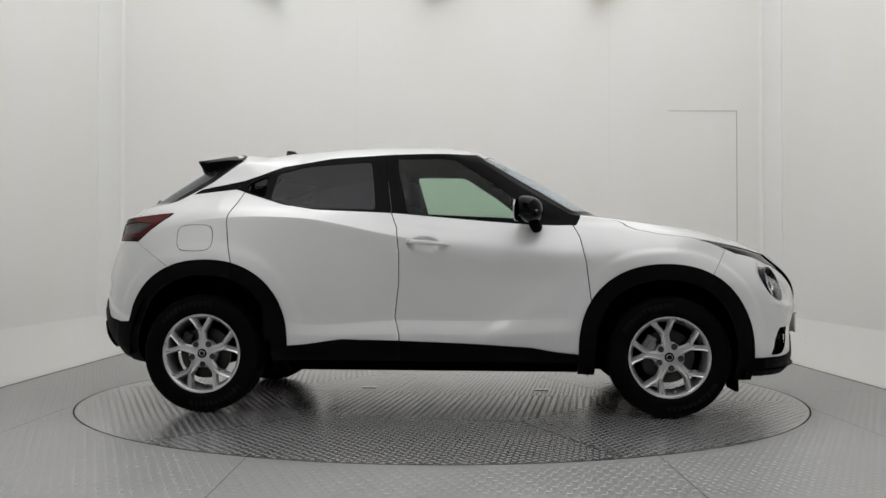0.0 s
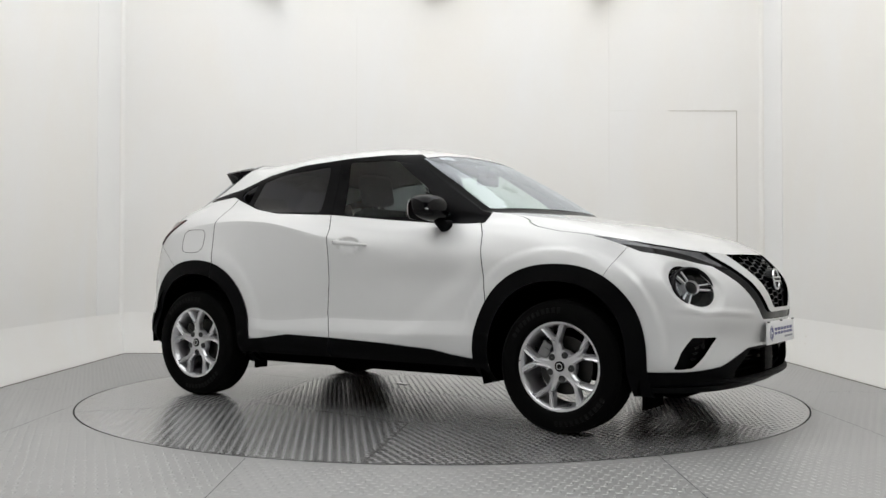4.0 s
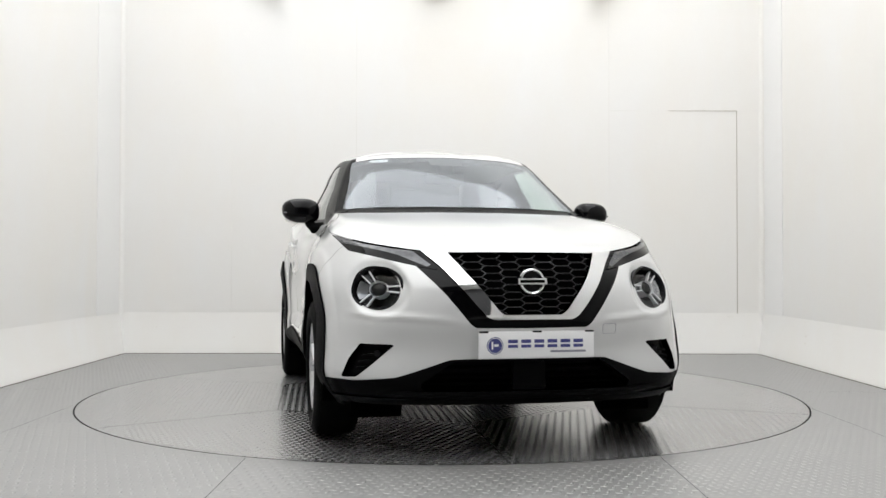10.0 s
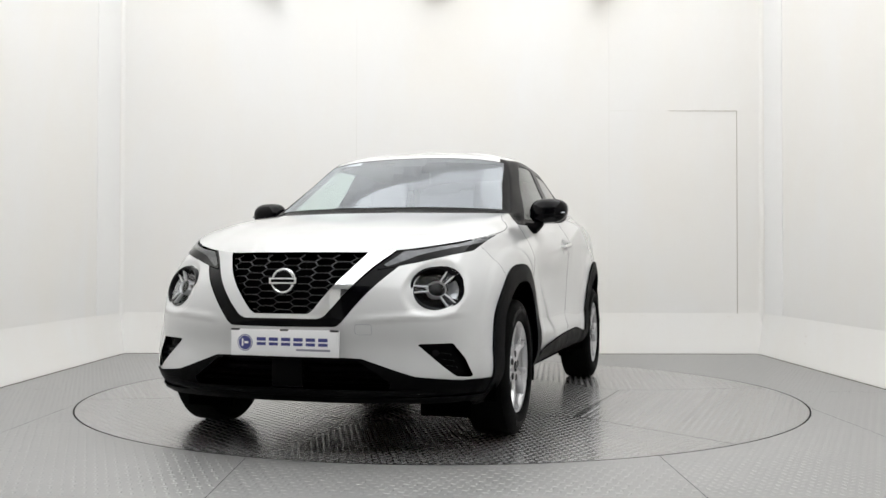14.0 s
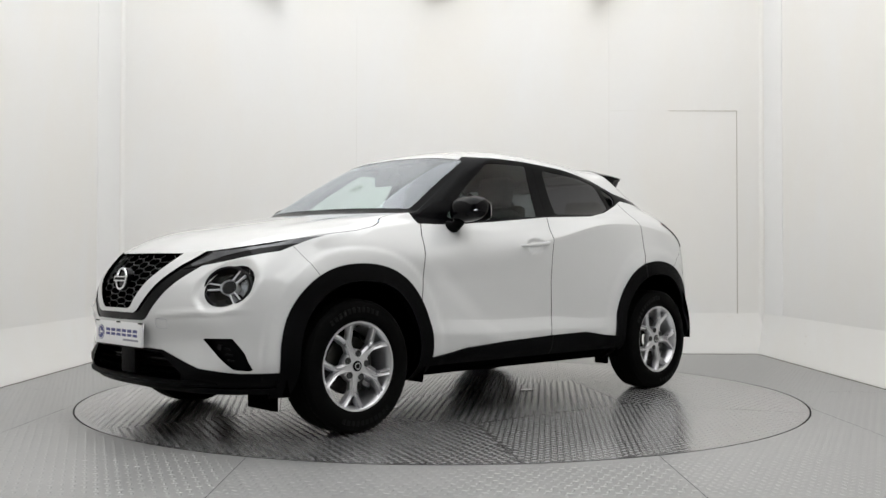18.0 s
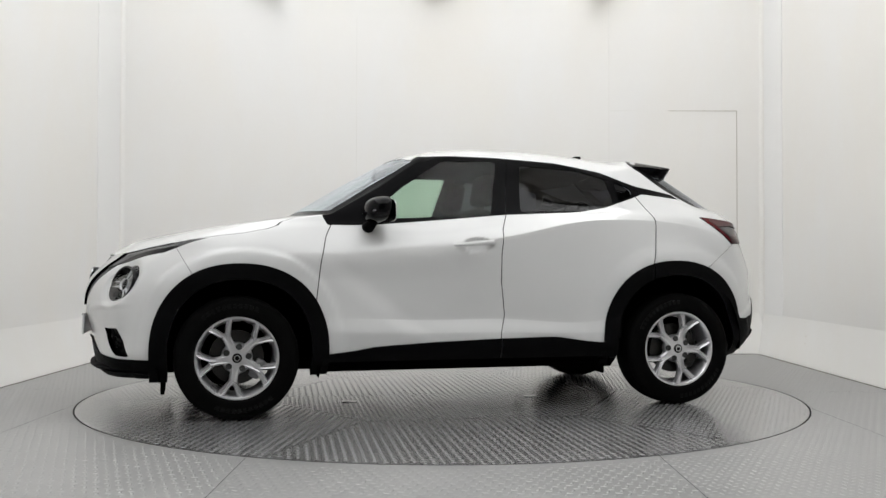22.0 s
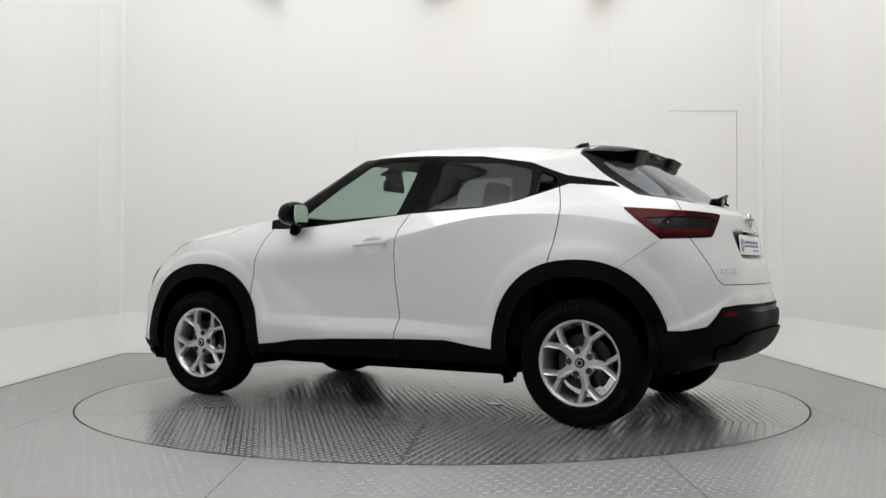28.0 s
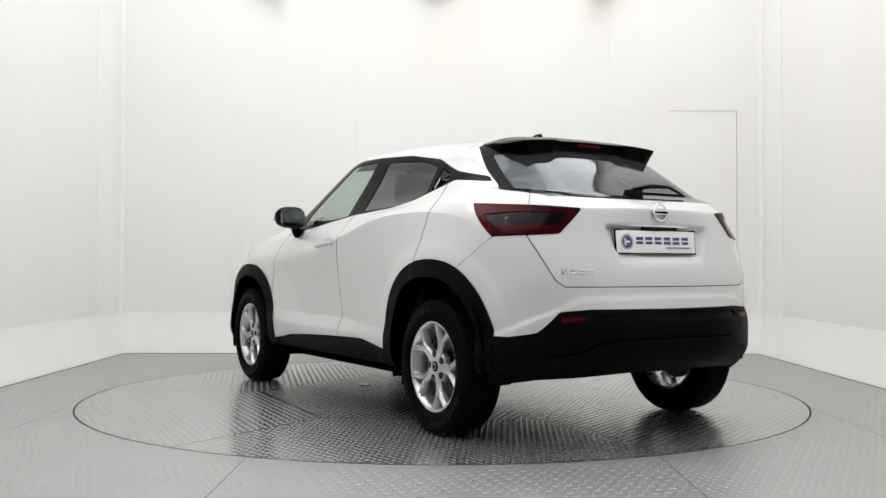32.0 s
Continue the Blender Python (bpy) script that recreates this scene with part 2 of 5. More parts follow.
def softbox(x, half_x, y0, y1, mat):
    ob = new("ceiling_light")
    ob.location = (x, (y0 + y1) / 2, LAMP_Z)
    half = (y1 - y0) / 2
    tagged(ob, "long white softbox light hung under the ceiling", "ceiling light", "softbox lights")
    bm = box(bmesh.new(), (0.002 - half_x, -half, 0.012), (half_x - 0.002, half, 0.12), 0.01)
    part("housing", bm, HOUSING, ob, smooth=False)
    bm = box(bmesh.new(), (0.001 - half_x, 0.03 - half, 0.0), (half_x - 0.001, half - 0.03, 0.012))
    part("diffuser", bm, mat, ob, "glowing white diffuser", smooth=False)
    return ob


softbox(-1.98, 0.98, -6.2, 2.6, LAMP_OUTER)
softbox(0.0, 1.0, -6.2, 2.6, LAMP_MIDDLE)
softbox(1.98, 0.98, -6.2, 2.6, LAMP_OUTER)

# ---- floor: tread plate round the turntable ----
def disc_floor():
    """The floor with a round hole for the turntable, out to the walls."""
    bm = bmesh.new()
    n = 128
    inner, outer = [], []
    for i in range(n):
        a = 2 * math.pi * i / n
        c, s = math.cos(a), math.sin(a)
        inner.append(bm.verts.new((DISC_X + c * (DISC_R + 0.005), s * (DISC_R + 0.005), 0)))
        k = min(2.62 / max(abs(c), 1e-6), 2.62 / max(abs(s), 1e-6))
        outer.append(bm.verts.new((c * k, s * k, 0)))
    for i in range(n):
        j = (i + 1) % n
        bm.faces.new((inner[i], inner[j], outer[j], outer[i]))
    def quad(x0, y0, x1, y1):
        bm.faces.new([bm.verts.new(p) for p in ((x0, y0, 0), (x1, y0, 0), (x1, y1, 0), (x0, y1, 0))])
    q = 2.62
    quad(X_L - 0.1, Y_F - 0.1, X_R + 0.1, -q)
    quad(X_L - 0.1, q, X_R + 0.1, Y_B + 0.1)
    quad(X_L - 0.1, -q, -q, q)
    quad(q, -q, X_R + 0.1, q)
    bm.verts.ensure_lookup_table()
    ob = part("floor", bm, PLATE_WORN, None, "grey aluminium tread plate studio floor", smooth=False)
    return tagged(ob, category="floor", kind="structure")


floor = disc_floor()
bm = bmesh.new()
lathe(bm, [(DISC_R + 0.0048, -0.0005), (DISC_R + 0.0044, -0.05)], 128, Matrix.Translation((DISC_X, 0, 0)))
part("pit_edge", bm, GAP, floor, "dark edge of the round hole in the floor", smooth=False)
bm = box(bmesh.new(), (-2.4, -2.4, -0.09), (2.4, 2.4, -0.06))
tagged(part("pit_floor", bm, GAP, None, "dark bottom under the turntable's edge gap", smooth=False), category="floor", kind="structure")

turntable = new("turntable")
tagged(turntable, "round grey tread plate turntable set flush in the floor", "turntable")
bm = bmesh.new()
lathe(bm, [(0.0005, 0.0), (DISC_R - 0.005, 0.0)], 128)
part("deck", bm, PLATE, turntable, smooth=False)
bm = bmesh.new()
lathe(bm, [(DISC_R - 0.0052, -0.0005), (DISC_R - 0.0045, -0.05)], 128)
part("deck_rim", bm, GAP, turntable, "dark edge of the deck", smooth=False)


def wall_spot(x):
    """A small unlit spotlight head on the back wall, high up."""
    ob = new("wall_spotlight")
    ob.location = (x, Y_B, 3.555)
    tagged(ob, "small unlit beige spotlight high on the back wall", "spotlight", "wall spotlights")
    bm = bmesh.new()
    lathe(bm, [(.0005, -.115), (.070, -.112), (.086, -.10), (.090, -.06), (.080, .03), (.05, .06), (.0005, .062)], 28, Matrix.Translation((0, -.13, 0)))
    part("head", bm, HOUSING, ob)
    bm = box(bmesh.new(), (-.03, -.06, .0), (.03, 0, .05), .006)
    part("bracket", bm, HOUSING, ob)


for x in (-1.63, -0.05, 1.54):
    wall_spot(x)


# ---- tread plate: rows of small raised lugs, each square to its neighbours ----
def lug_field(name, regions, span, mat, parent, label, seed):
    """Lugs in regions (keep, turn): a grid turned by so many degrees, kept where keep(x, y) holds."""
    rng = np.random.default_rng(seed)
    pts, ang = [], []
    p = 0.041
    n = int(2 * span / p)
    I, J = np.meshgrid(np.arange(n), np.arange(n))
    gx, gy = (I.ravel() + 0.5) * p - span, (J.ravel() + 0.5) * p - span
    tilt = np.where((I + J) % 2 == 0, 0.0, 90.0).ravel()
    for keep, turn in regions:
        c, s = math.cos(radians(turn)), math.sin(radians(turn))
        x, y = gx * c - gy * s, gx * s + gy * c
        ok = keep(x, y)
        pts.append(np.stack([x[ok], y[ok]], 1))
        ang.append(tilt[ok] + turn)
    P, A = np.concatenate(pts), np.radians(np.concatenate(ang))
    n = len(P)
    L, W, H = 0.0160, 0.0064, 0.0013
    base = np.array([(-L, 0, 0), (-L * .45, -W, 0), (L * .45, -W, 0), (L, 0, 0), (L * .45, W, 0), (-L * .45, W, 0),
                     (-L * .60, 0, H), (-L * .34, -W * .40, H), (L * .34, -W * .40, H), (L * .60, 0, H), (L * .34, W * .40, H), (-L * .34, W * .40, H)])
    c, s = np.cos(A)[:, None], np.sin(A)[:, None]
    hs = rng.uniform(0.7, 1.1, n)[:, None]
    v = np.stack([P[:, :1] + base[None, :, 0] * c - base[None, :, 1] * s, P[:, 1:] + base[None, :, 0] * s + base[None, :, 1] * c, base[None, :, 2] * hs], 2).reshape(-1, 3)
    f = [(6, 7, 8, 9, 10, 11)]
    sides = [(i, (i + 1) % 6, 6 + (i + 1) % 6, 6 + i) for i in range(6)]
    off = (np.arange(n) * 12)[:, None]
    tops = (np.array(f) + off).tolist()
    quads = (np.array(sides)[None] + off[:, :, None]).reshape(-1, 4).tolist()
    ob = mesh_object(name, v, tops + quads, mat, parent, label)
    ob["kind"] = "stuff"
    return ob


def plate_seams(name, lines, parent):
    """Narrow dark joints between the plates."""
    bm = bmesh.new()
    for x0, y0, x1, y1 in lines:
        d = Vector((x1 - x0, y1 - y0, 0))
        s = Vector((-d.y, d.x, 0)).normalized() * 0.0015
        a, b = Vector((x0, y0, 0.0006)), Vector((x1, y1, 0.0006))
        bm.faces.new([bm.verts.new(q) for q in (a - s, b - s, b + s, a + s)])
    return part(name, bm, GAP, parent, smooth=False)


# the turntable's deck: a hexagon in two halves, and six plates round it
HEX_R, HEX_TURN = 1.205, 55.0


def polar(r, degrees_):
    return r * math.cos(radians(degrees_)), r * math.sin(radians(degrees_))


def hexagon(x, y):
    """Distance out of the hexagon's edge, below 0 inside."""
    mids = [radians(HEX_TURN + 30 + 60 * k) for k in range(6)]
    return np.max([x * math.cos(m) + y * math.sin(m) for m in mids], axis=0) - HEX_R * math.cos(radians(30))


def outer_plate(k):
    """Keeps the points of one of the six plates between the hexagon and the rim."""
    def keep(x, y):
        inside = (np.hypot(x, y) < DISC_R - 0.025) & (hexagon(x, y) > 0.011)
        for end, sign in ((HEX_TURN + 60 * k, 1), (HEX_TURN + 60 * k + 60, -1)):
            c, s = polar(1, end)
            inside &= sign * (c * y - s * x) > 0.011
        return inside
    return keep


def half_hexagon(sign):
    c, s = polar(1, HEX_TURN + 120)
    return lambda x, y: (hexagon(x, y) < -0.011) & (sign * (c * y - s * x) > 0.011)


deck_plates = [(half_hexagon(1), HEX_TURN + 120), (half_hexagon(-1), HEX_TURN + 75)] + [(outer_plate(k), HEX_TURN + 60 * k + 30 + (45 if k % 2 else 0)) for k in range(6)]
lug_field("tread_pattern", deck_plates, 2.3, LUG, turntable, "raised tread lugs", 3)
corners = [polar(HEX_R, HEX_TURN + 60 * k) for k in range(6)]
plate_seams("plate_joint", [(*corners[k], *corners[(k + 1) % 6]) for k in range(6)] + [(*corners[k], *polar(DISC_R - .012, HEX_TURN + 60 * k)) for k in range(6)] + [(*corners[2], *corners[5])], turntable)
# the floor's plates: a middle strip before the turntable, and the sheets beside it
FLOOR_PLATES = [(-0.85, 0.972, -3.4, -2.06, 65), (0.972, 2.2, -3.4, -1.2, 20), (2.2, 3.1, -3.4, 0.1, 65), (-2.2, -0.85, -3.4, -1.2, 20), (-3.1, -2.2, -3.4, 0.2, 65),
                (-3.1, 0.0, 0.2, 2.84, 65), (0.0, 3.1, 0.1, 2.84, 20), (-2.2, -1.0, -1.2, 0.2, 65), (1.0, 2.2, -1.2, 0.1, 65)]


def sheet(x0, x1, y0, y1):
    return lambda x, y: (x > x0 + .010) & (x < x1 - .010) & (y > y0 + .010) & (y < y1 - .010) & (np.hypot(x - DISC_X, y) > DISC_R + 0.03) & (np.abs(x) < 3.0)


lugs = lug_field("tread_pattern", [(sheet(*q[:4]), q[4]) for q in FLOOR_PLATES], 4.7, LUG_WORN, floor, "raised tread lugs", 4)
plate_seams("plate_joint", [(.972, -2.06, .972, -6.2), (-.85, -2.11, -.85, -6.2), (2.2, -.56, 2.2, -6.2), (-2.2, -.56, -2.2, -6.2), (-3.05, .2, -2.27, .2), (2.28, .1, 3.05, .1), (-.85, -2.10, -.80, -2.10), (-2.27, -3.9, 3.0, -3.9)], floor)
# small pale fixing plates on the turntable
for x, y in ((.655, .24), (-.52, .27)):
    bm = box(bmesh.new(), (x - .045, y - .028, 0.0), (x + .045, y + .028, .005), .002)
    part("fixing_plate", bm, CHROME, turntable, "pale fixing plate")


# ---- joints and the flush door in the back wall ----
def joint(name, lo, hi, label, mat=None):
    bm = box(bmesh.new(), lo, hi)
    tagged(part(name, bm, mat or JOINT, None, label, smooth=False), category="wall joint", kind="structure")


FLOOR_JOINT = surface("floor_joint", (0.10, 0.085, 0.065), 0.9, vary=0.5, scale=9)
FAINT = surface("filled_joint", (0.775, 0.762, 0.735), 0.6, vary=0.08, scale=2)
joint("trim_door_side", (2.856, Y_B - .003, .386), (2.862, Y_B + .01, 2.335), "dark shut line of the flush studio door")
joint("trim_door_top", (2.20, Y_B - .003, 2.336), (2.861, Y_B + .01, 2.341), "dark shut line over the flush studio door")
joint("trim_door_top_faint", (1.626, Y_B - .002, 2.336), (2.20, Y_B + .01, 2.341), "faint filled joint over the flush door", FAINT)
joint("trim_door_top_end", (2.861, Y_B - .002, 2.336), (3.06, Y_B + .01, 2.341), "faint filled joint beside the flush door", FAINT)
joint("trim_joint_east", (1.622, Y_B - .002, .386), (1.628, Y_B + .01, H_ROOM), "faint filled joint between wall boards", FAINT)
joint("trim_joint_middle", (-.812, Y_B - .002, .386), (-.807, Y_B + .01, H_ROOM), "faint filled joint between wall boards", FAINT)
joint("trim_joint_west", (-2.01, Y_B - .002, .386), (-2.006, Y_B + .01, 1.95), "faint filled joint between wall boards", FAINT)
# smooth boards at the ends of the side walls, and the joint where the boards meet the floor
CORNER = surface("corner_board_paint", (0.815, 0.812, 0.806), 0.5, vary=0.01, scale=2)
for nm, x0, x1, y0 in (("west", X_L - .01, X_L + .004, 2.26), ("east", X_R - .004, X_R + .01, 2.36)):
    joint("trim_corner_board_" + nm, (x0, y0, .386), (x1, Y_B - .065, H_ROOM), "smooth white board at the end of the side wall", CORNER)
for nm, lo, hi in (("north", (X_L + .07, Y_B - .071, 0), (X_R - .07, Y_B - .0645, .004)), ("west", (X_L + .0645, Y_F, 0), (X_L + .070, Y_B - .071, .004)), ("east", (X_R - .070, Y_F, 0), (X_R - .0645, Y_B - .071, .004))):
    joint("trim_floor_joint_" + nm, lo, hi, "dirty dark joint between floor and wall", FLOOR_JOINT)
# corner fillets: the walls run into one another in a small curve
for nm, x0, x1 in (("corner_west", X_L, X_L + .02), ("corner_east", X_R - .02, X_R)):
    bm = bmesh.new()
    s, xc = (1, X_L) if x0 < 0 else (-1, X_R)
    rows = []
    for k in range(10):
        a = radians(90 * k / 9)
        d, e = .04 * (1 - math.sin(a)) + .001, .04 * (1 - math.cos(a)) + .001
        rows.append([bm.verts.new((xc + s * d, Y_B - e, z)) for z in (.0, H_ROOM)])
    for a, b in zip(rows, rows[1:]):
        bm.faces.new((a[0], b[0], b[1], a[1]))
    tagged(part("trim_" + nm, bm, WALL, None, "white coved fillet in the studio corner", angle=60), category="corner fillet", kind="structure")
# ---- the car's outer skin: rails that run from the nose round the side to the tail, lofted from sill to roof ----
CAR = {
    "sill_low": [(2.00, 0, .215), (2.00, .2, .215), (1.98, .4, .215), (1.94, .58, .215), (1.86, .70, .215), (1.72, .78, .22), (1.318, .78, .22), (.8, .765, .245),
                 (.3, .76, .250), (-.2, .76, .252), (-.75, .76, .25), (-1.318, .77, .24), (-1.72, .74, .30), (-1.86, .62, .325), (-1.92, .35, .335), (-1.93, 0, .335)],
    "sill": [(2.12, 0, .30), (2.115, .2, .30), (2.085, .4, .30), (2.03, .6, .31), (1.93, .76, .33), (1.74, .865, .34), (1.318, .88, .34), (.8, .865, .33),
             (.3, .86, .33), (-.2, .86, .335), (-.75, .87, .34), (-1.318, .89, .36), (-1.73, .84, .39), (-1.91, .67, .405), (-2.02, .4, .41), (-2.04, 0, .41)],
    "door_low": [(2.14, 0, .47), (2.135, .2, .47), (2.10, .38, .47), (2.03, .57, .48), (1.945, .735, .48), (1.74, .865, .48), (1.318, .895, .48), (.8, .885, .47),
                 (.3, .88, .455), (-.2, .88, .455), (-.75, .885, .445), (-1.318, .905, .50), (-1.77, .80, .52), (-1.945, .66, .55), (-2.07, .4, .56), (-2.09, 0, .56)],
    "door_waist": [(2.17, 0, .60), (2.165, .2, .60), (2.13, .36, .60), (2.05, .56, .60), (1.93, .745, .60), (1.72, .855, .60), (1.318, .90, .60), (.8, .874, .555),
                   (.3, .855, .535), (-.2, .855, .535), (-.75, .875, .512), (-1.318, .905, .62), (-1.78, .80, .62), (-1.95, .64, .65), (-2.05, .4, .65), (-2.07, 0, .65)],
    "lamp_line": [(2.15, 0, .75), (2.145, .2, .75), (2.10, .36, .75), (2.00, .56, .75), (1.89, .735, .75), (1.68, .85, .76), (1.318, .895, .76), (.8, .865, .75),
                  (.3, .868, .75), (-.2, .872, .75), (-.75, .88, .75), (-1.318, .90, .78), (-1.76, .805, .78), (-1.945, .64, .80), (-2.03, .4, .80), (-2.05, 0, .80)],
    "shoulder": [(2.06, 0, .875), (2.055, .2, .875), (2.00, .36, .875), (1.90, .53, .88), (1.78, .70, .90), (1.60, .80, .92), (1.318, .862, .92), (.8, .868, .90),
                 (.3, .884, .925), (-.2, .888, 1.005), (-.75, .868, 1.110), (-1.318, .822, 1.105), (-1.70, .797, 1.03), (-1.895, .61, 1.00), (-1.985, .4, .96), (-2.00, 0, .96)],
    "deck": [(2.04, 0, .90), (2.03, .2, .90), (1.98, .345, .90), (1.89, .50, .915), (1.75, .66, .945), (1.54, .785, .985), (1.25, .805, 1.02), (.8, .775, 1.06),
             (.3, .838, 1.03), (-.2, .835, 1.08), (-.75, .825, 1.145), (-1.318, .790, 1.148), (-1.60, .75, 1.135), (-1.855, .585, 1.12), (-1.945, .4, 1.115), (-1.99, 0, 1.12)],
    "belt": [(1.88, 0, .985), (1.87, .18, .985), (1.82, .34, .985), (1.72, .48, 1.00), (1.56, .62, 1.03), (1.38, .71, 1.055), (1.15, .74, 1.08), (.80, .745, 1.10),
             (.3, .79, 1.10), (-.2, .795, 1.14), (-.75, .775, 1.175), (-1.318, .735, 1.20), (-1.60, .69, 1.185), (-1.80, .55, 1.178), (-1.865, .38, 1.17), (-1.885, 0, 1.17)],
    "cowl": [(.975, 0, 1.152), (.970, .2, 1.152), (.952, .36, 1.15), (.92, .5, 1.147), (.88, .6, 1.144), (.84, .67, 1.14), (.79, .71, 1.14), (.74, .728, 1.142),
             (.3, .765, 1.17), (-.2, .765, 1.19), (-.75, .735, 1.22), (-1.25, .67, 1.27), (-1.52, .625, 1.24), (-1.735, .5, 1.212), (-1.785, .35, 1.20), (-1.81, 0, 1.197)],
    "glass_mid": [(.635, 0, 1.354), (.630, .19, 1.352), (.618, .34, 1.347), (.598, .47, 1.342), (.572, .55, 1.33), (.55, .60, 1.32), (.52, .635, 1.31), (.47, .665, 1.305),
                  (.2, .69, 1.32), (-.2, .69, 1.33), (-.75, .67, 1.33), (-1.15, .63, 1.34), (-1.36, .585, 1.335), (-1.565, .46, 1.330), (-1.605, .32, 1.335), (-1.625, 0, 1.338)],
    "roof_edge": [(.30, 0, 1.532), (.295, .19, 1.529), (.285, .33, 1.523), (.27, .44, 1.513), (.255, .50, 1.504), (.245, .535, 1.50), (.235, .56, 1.493), (.20, .575, 1.49),
                  (.05, .60, 1.50), (-.2, .605, 1.50), (-.65, .60, 1.475), (-.95, .575, 1.44), (-1.18, .515, 1.475), (-1.26, .40, 1.52), (-1.29, .25, 1.535), (-1.30, 0, 1.54)],
    "crown": [(.18, 0, 1.558), (.175, .15, 1.556), (.165, .26, 1.552), (.155, .35, 1.547), (.145, .40, 1.543), (.135, .43, 1.546), (.12, .46, 1.540), (.08, .475, 1.542),
              (-.05, .49, 1.550), (-.25, .49, 1.550), (-.6, .48, 1.538), (-.9, .45, 1.515), (-1.05, .40, 1.510), (-1.12, .30, 1.530), (-1.14, .18, 1.540), (-1.15, 0, 1.548)],
    "roof_mid": [(.06, 0, 1.582), (.055, .03, 1.582), (.05, .05, 1.582), (.045, .07, 1.582), (.04, .08, 1.582), (.03, .09, 1.582), (.02, .095, 1.584), (.0, .10, 1.585),
                 (-.1, .10, 1.592), (-.3, .10, 1.592), (-.6, .10, 1.584), (-.85, .09, 1.567), (-.97, .075, 1.566), (-1.0, .05, 1.564), (-1.01, .03, 1.564), (-1.02, 0, 1.564)],
}
RAILS = list(CAR)


def spline(P, knots, t, fold=None):
    """Cubic through P[i] at knots[i]; P is (n, k), t sorted. fold: how sharp a crease each knot is, 0 to 1."""
    n = len(P)
    h = np.diff(knots)
    s = np.diff(P, axis=0) / h[:, None]
    tan = np.empty_like(P)
    tan[1:-1] = (s[:-1] * h[1:, None] + s[1:] * h[:-1, None]) / (h[:-1] + h[1:])[:, None]
    tan[0], tan[-1] = s[0] * 1.5 - tan[1] * 0.5, s[-1] * 1.5 - tan[-2] * 0.5
    left, right = tan, tan
    if fold is not None:
        sl, sr = np.concatenate([s[:1], s]), np.concatenate([s, s[-1:]])
        left, right = tan + (sl - tan) * fold[:, None], tan + (sr - tan) * fold[:, None]
    i = np.clip(np.searchsorted(knots, t, side="right") - 1, 0, n - 2)
    w = ((t - knots[i]) / h[i])[:, None]
    hh = h[i][:, None]
    return (P[i] * (1 + 2 * w) * (1 - w) ** 2 + P[i + 1] * w * w * (3 - 2 * w) + right[i] * hh * w * (1 - w) ** 2 - left[i + 1] * hh * w * w * (1 - w))


# creases: rail -> where along it the fold grows, holds and fades, and how sharp it is
FOLDS = [("shoulder", 8.2, 9.3, 11.0, 11.8, 0.95), ("door_waist", 6.9, 7.4, 10.2, 10.9, 1.0), ("door_low", 6.9, 7.3, 10.6, 11.0, 0.6), ("roof_edge", -3, -2, 18, 19, 0.5),
         ("deck", 12.3, 13.0, 18, 19, 0.8), ("cowl", -3, -2, 6.6, 7.2, 0.95), ("cowl", 11.8, 12.2, 18, 19, 0.95), ("belt", 12.0, 13.0, 18, 19, 0.6)]
# stations where the glasshouse turns a corner: windscreen post and rear window post
POSTS = {6: 0.75, 12: 0.7}


def smooth_step(w):
    w = np.clip(w, 0, 1)
    return w * w * (3 - 2 * w)


def reliefs(G):
    """Forms pressed into the panels: flared arches, handle cups, the plate recess; metres out of the skin."""
    x, y, z = G[..., 0], G[..., 1], G[..., 2]
    out = np.zeros(x.shape)
    for cx, cz, a, b in ((1.298, 0.36, 0.4785, 0.491), (-1.298, 0.385, 0.478, 0.488)):
        d = ((np.abs(x - cx) / a) ** 2.25 + (np.maximum(z - cz, 0) / b) ** 2.25) ** (1 / 2.25) * a - a
        fl = np.where((y > 0.5) & (z < 1.02), smooth_step((0.092 - d) / 0.034), 0.0)
        out = np.maximum(out, 0.007 * fl)
    cup = ((x + 0.035) / 0.085) ** 2 + ((z - 0.963) / 0.042) ** 2
    out -= np.where(y > 0.5, 0.016 * smooth_step((1.0 - cup) / 0.45), 0.0)
    rec = np.maximum(np.maximum((z - 1.030) / 0.010, (0.835 - z) / 0.09), (np.abs(y) - 0.315 - 0.45 * (z - 0.95)) / 0.055)
    out -= np.where(x < -1.8, 0.026 * smooth_step(-rec), 0.0)
    lamp = np.hypot(y - 0.645, z - 0.742)
    out -= np.where(x > 1.4, 0.016 * smooth_step((0.134 - lamp) / 0.030), 0.0)
    brow = np.abs(z - (0.600 + 0.07 * (y - 0.3))) / 0.022
    out += np.where((x > 1.6) & (y > 0.3) & (y < 0.8), 0.009 * smooth_step(1 - brow) * smooth_step((y - 0.3) / 0.12) * smooth_step((0.8 - y) / 0.1), 0.0)
    # the rear bumper steps out in a lip over its black lower part
    edge = np.interp(np.abs(y), [0, .50, .72, .80], [.700, .690, .585, .53])
    out += np.where((x < -1.5) & (z < 0.8), 0.008 * smooth_step((edge - z) / 0.030 + 0.5), 0.0)
    # the lower door swells in front of a slanted crease that runs down from the front wing
    d = (x - 0.43) * 0.62 - (z - 0.555) * 0.785
    swell = smooth_step(d / 0.13 + 0.4) * smooth_step((z - 0.36) / 0.12) * smooth_step((0.93 - x) / 0.28)
    out += np.where((y > 0.5) & (x > 0.2) & (x < 0.95) & (z < 1.0), 0.013 * swell * smooth_step((0.98 - z) / 0.2), 0.0)
    return out


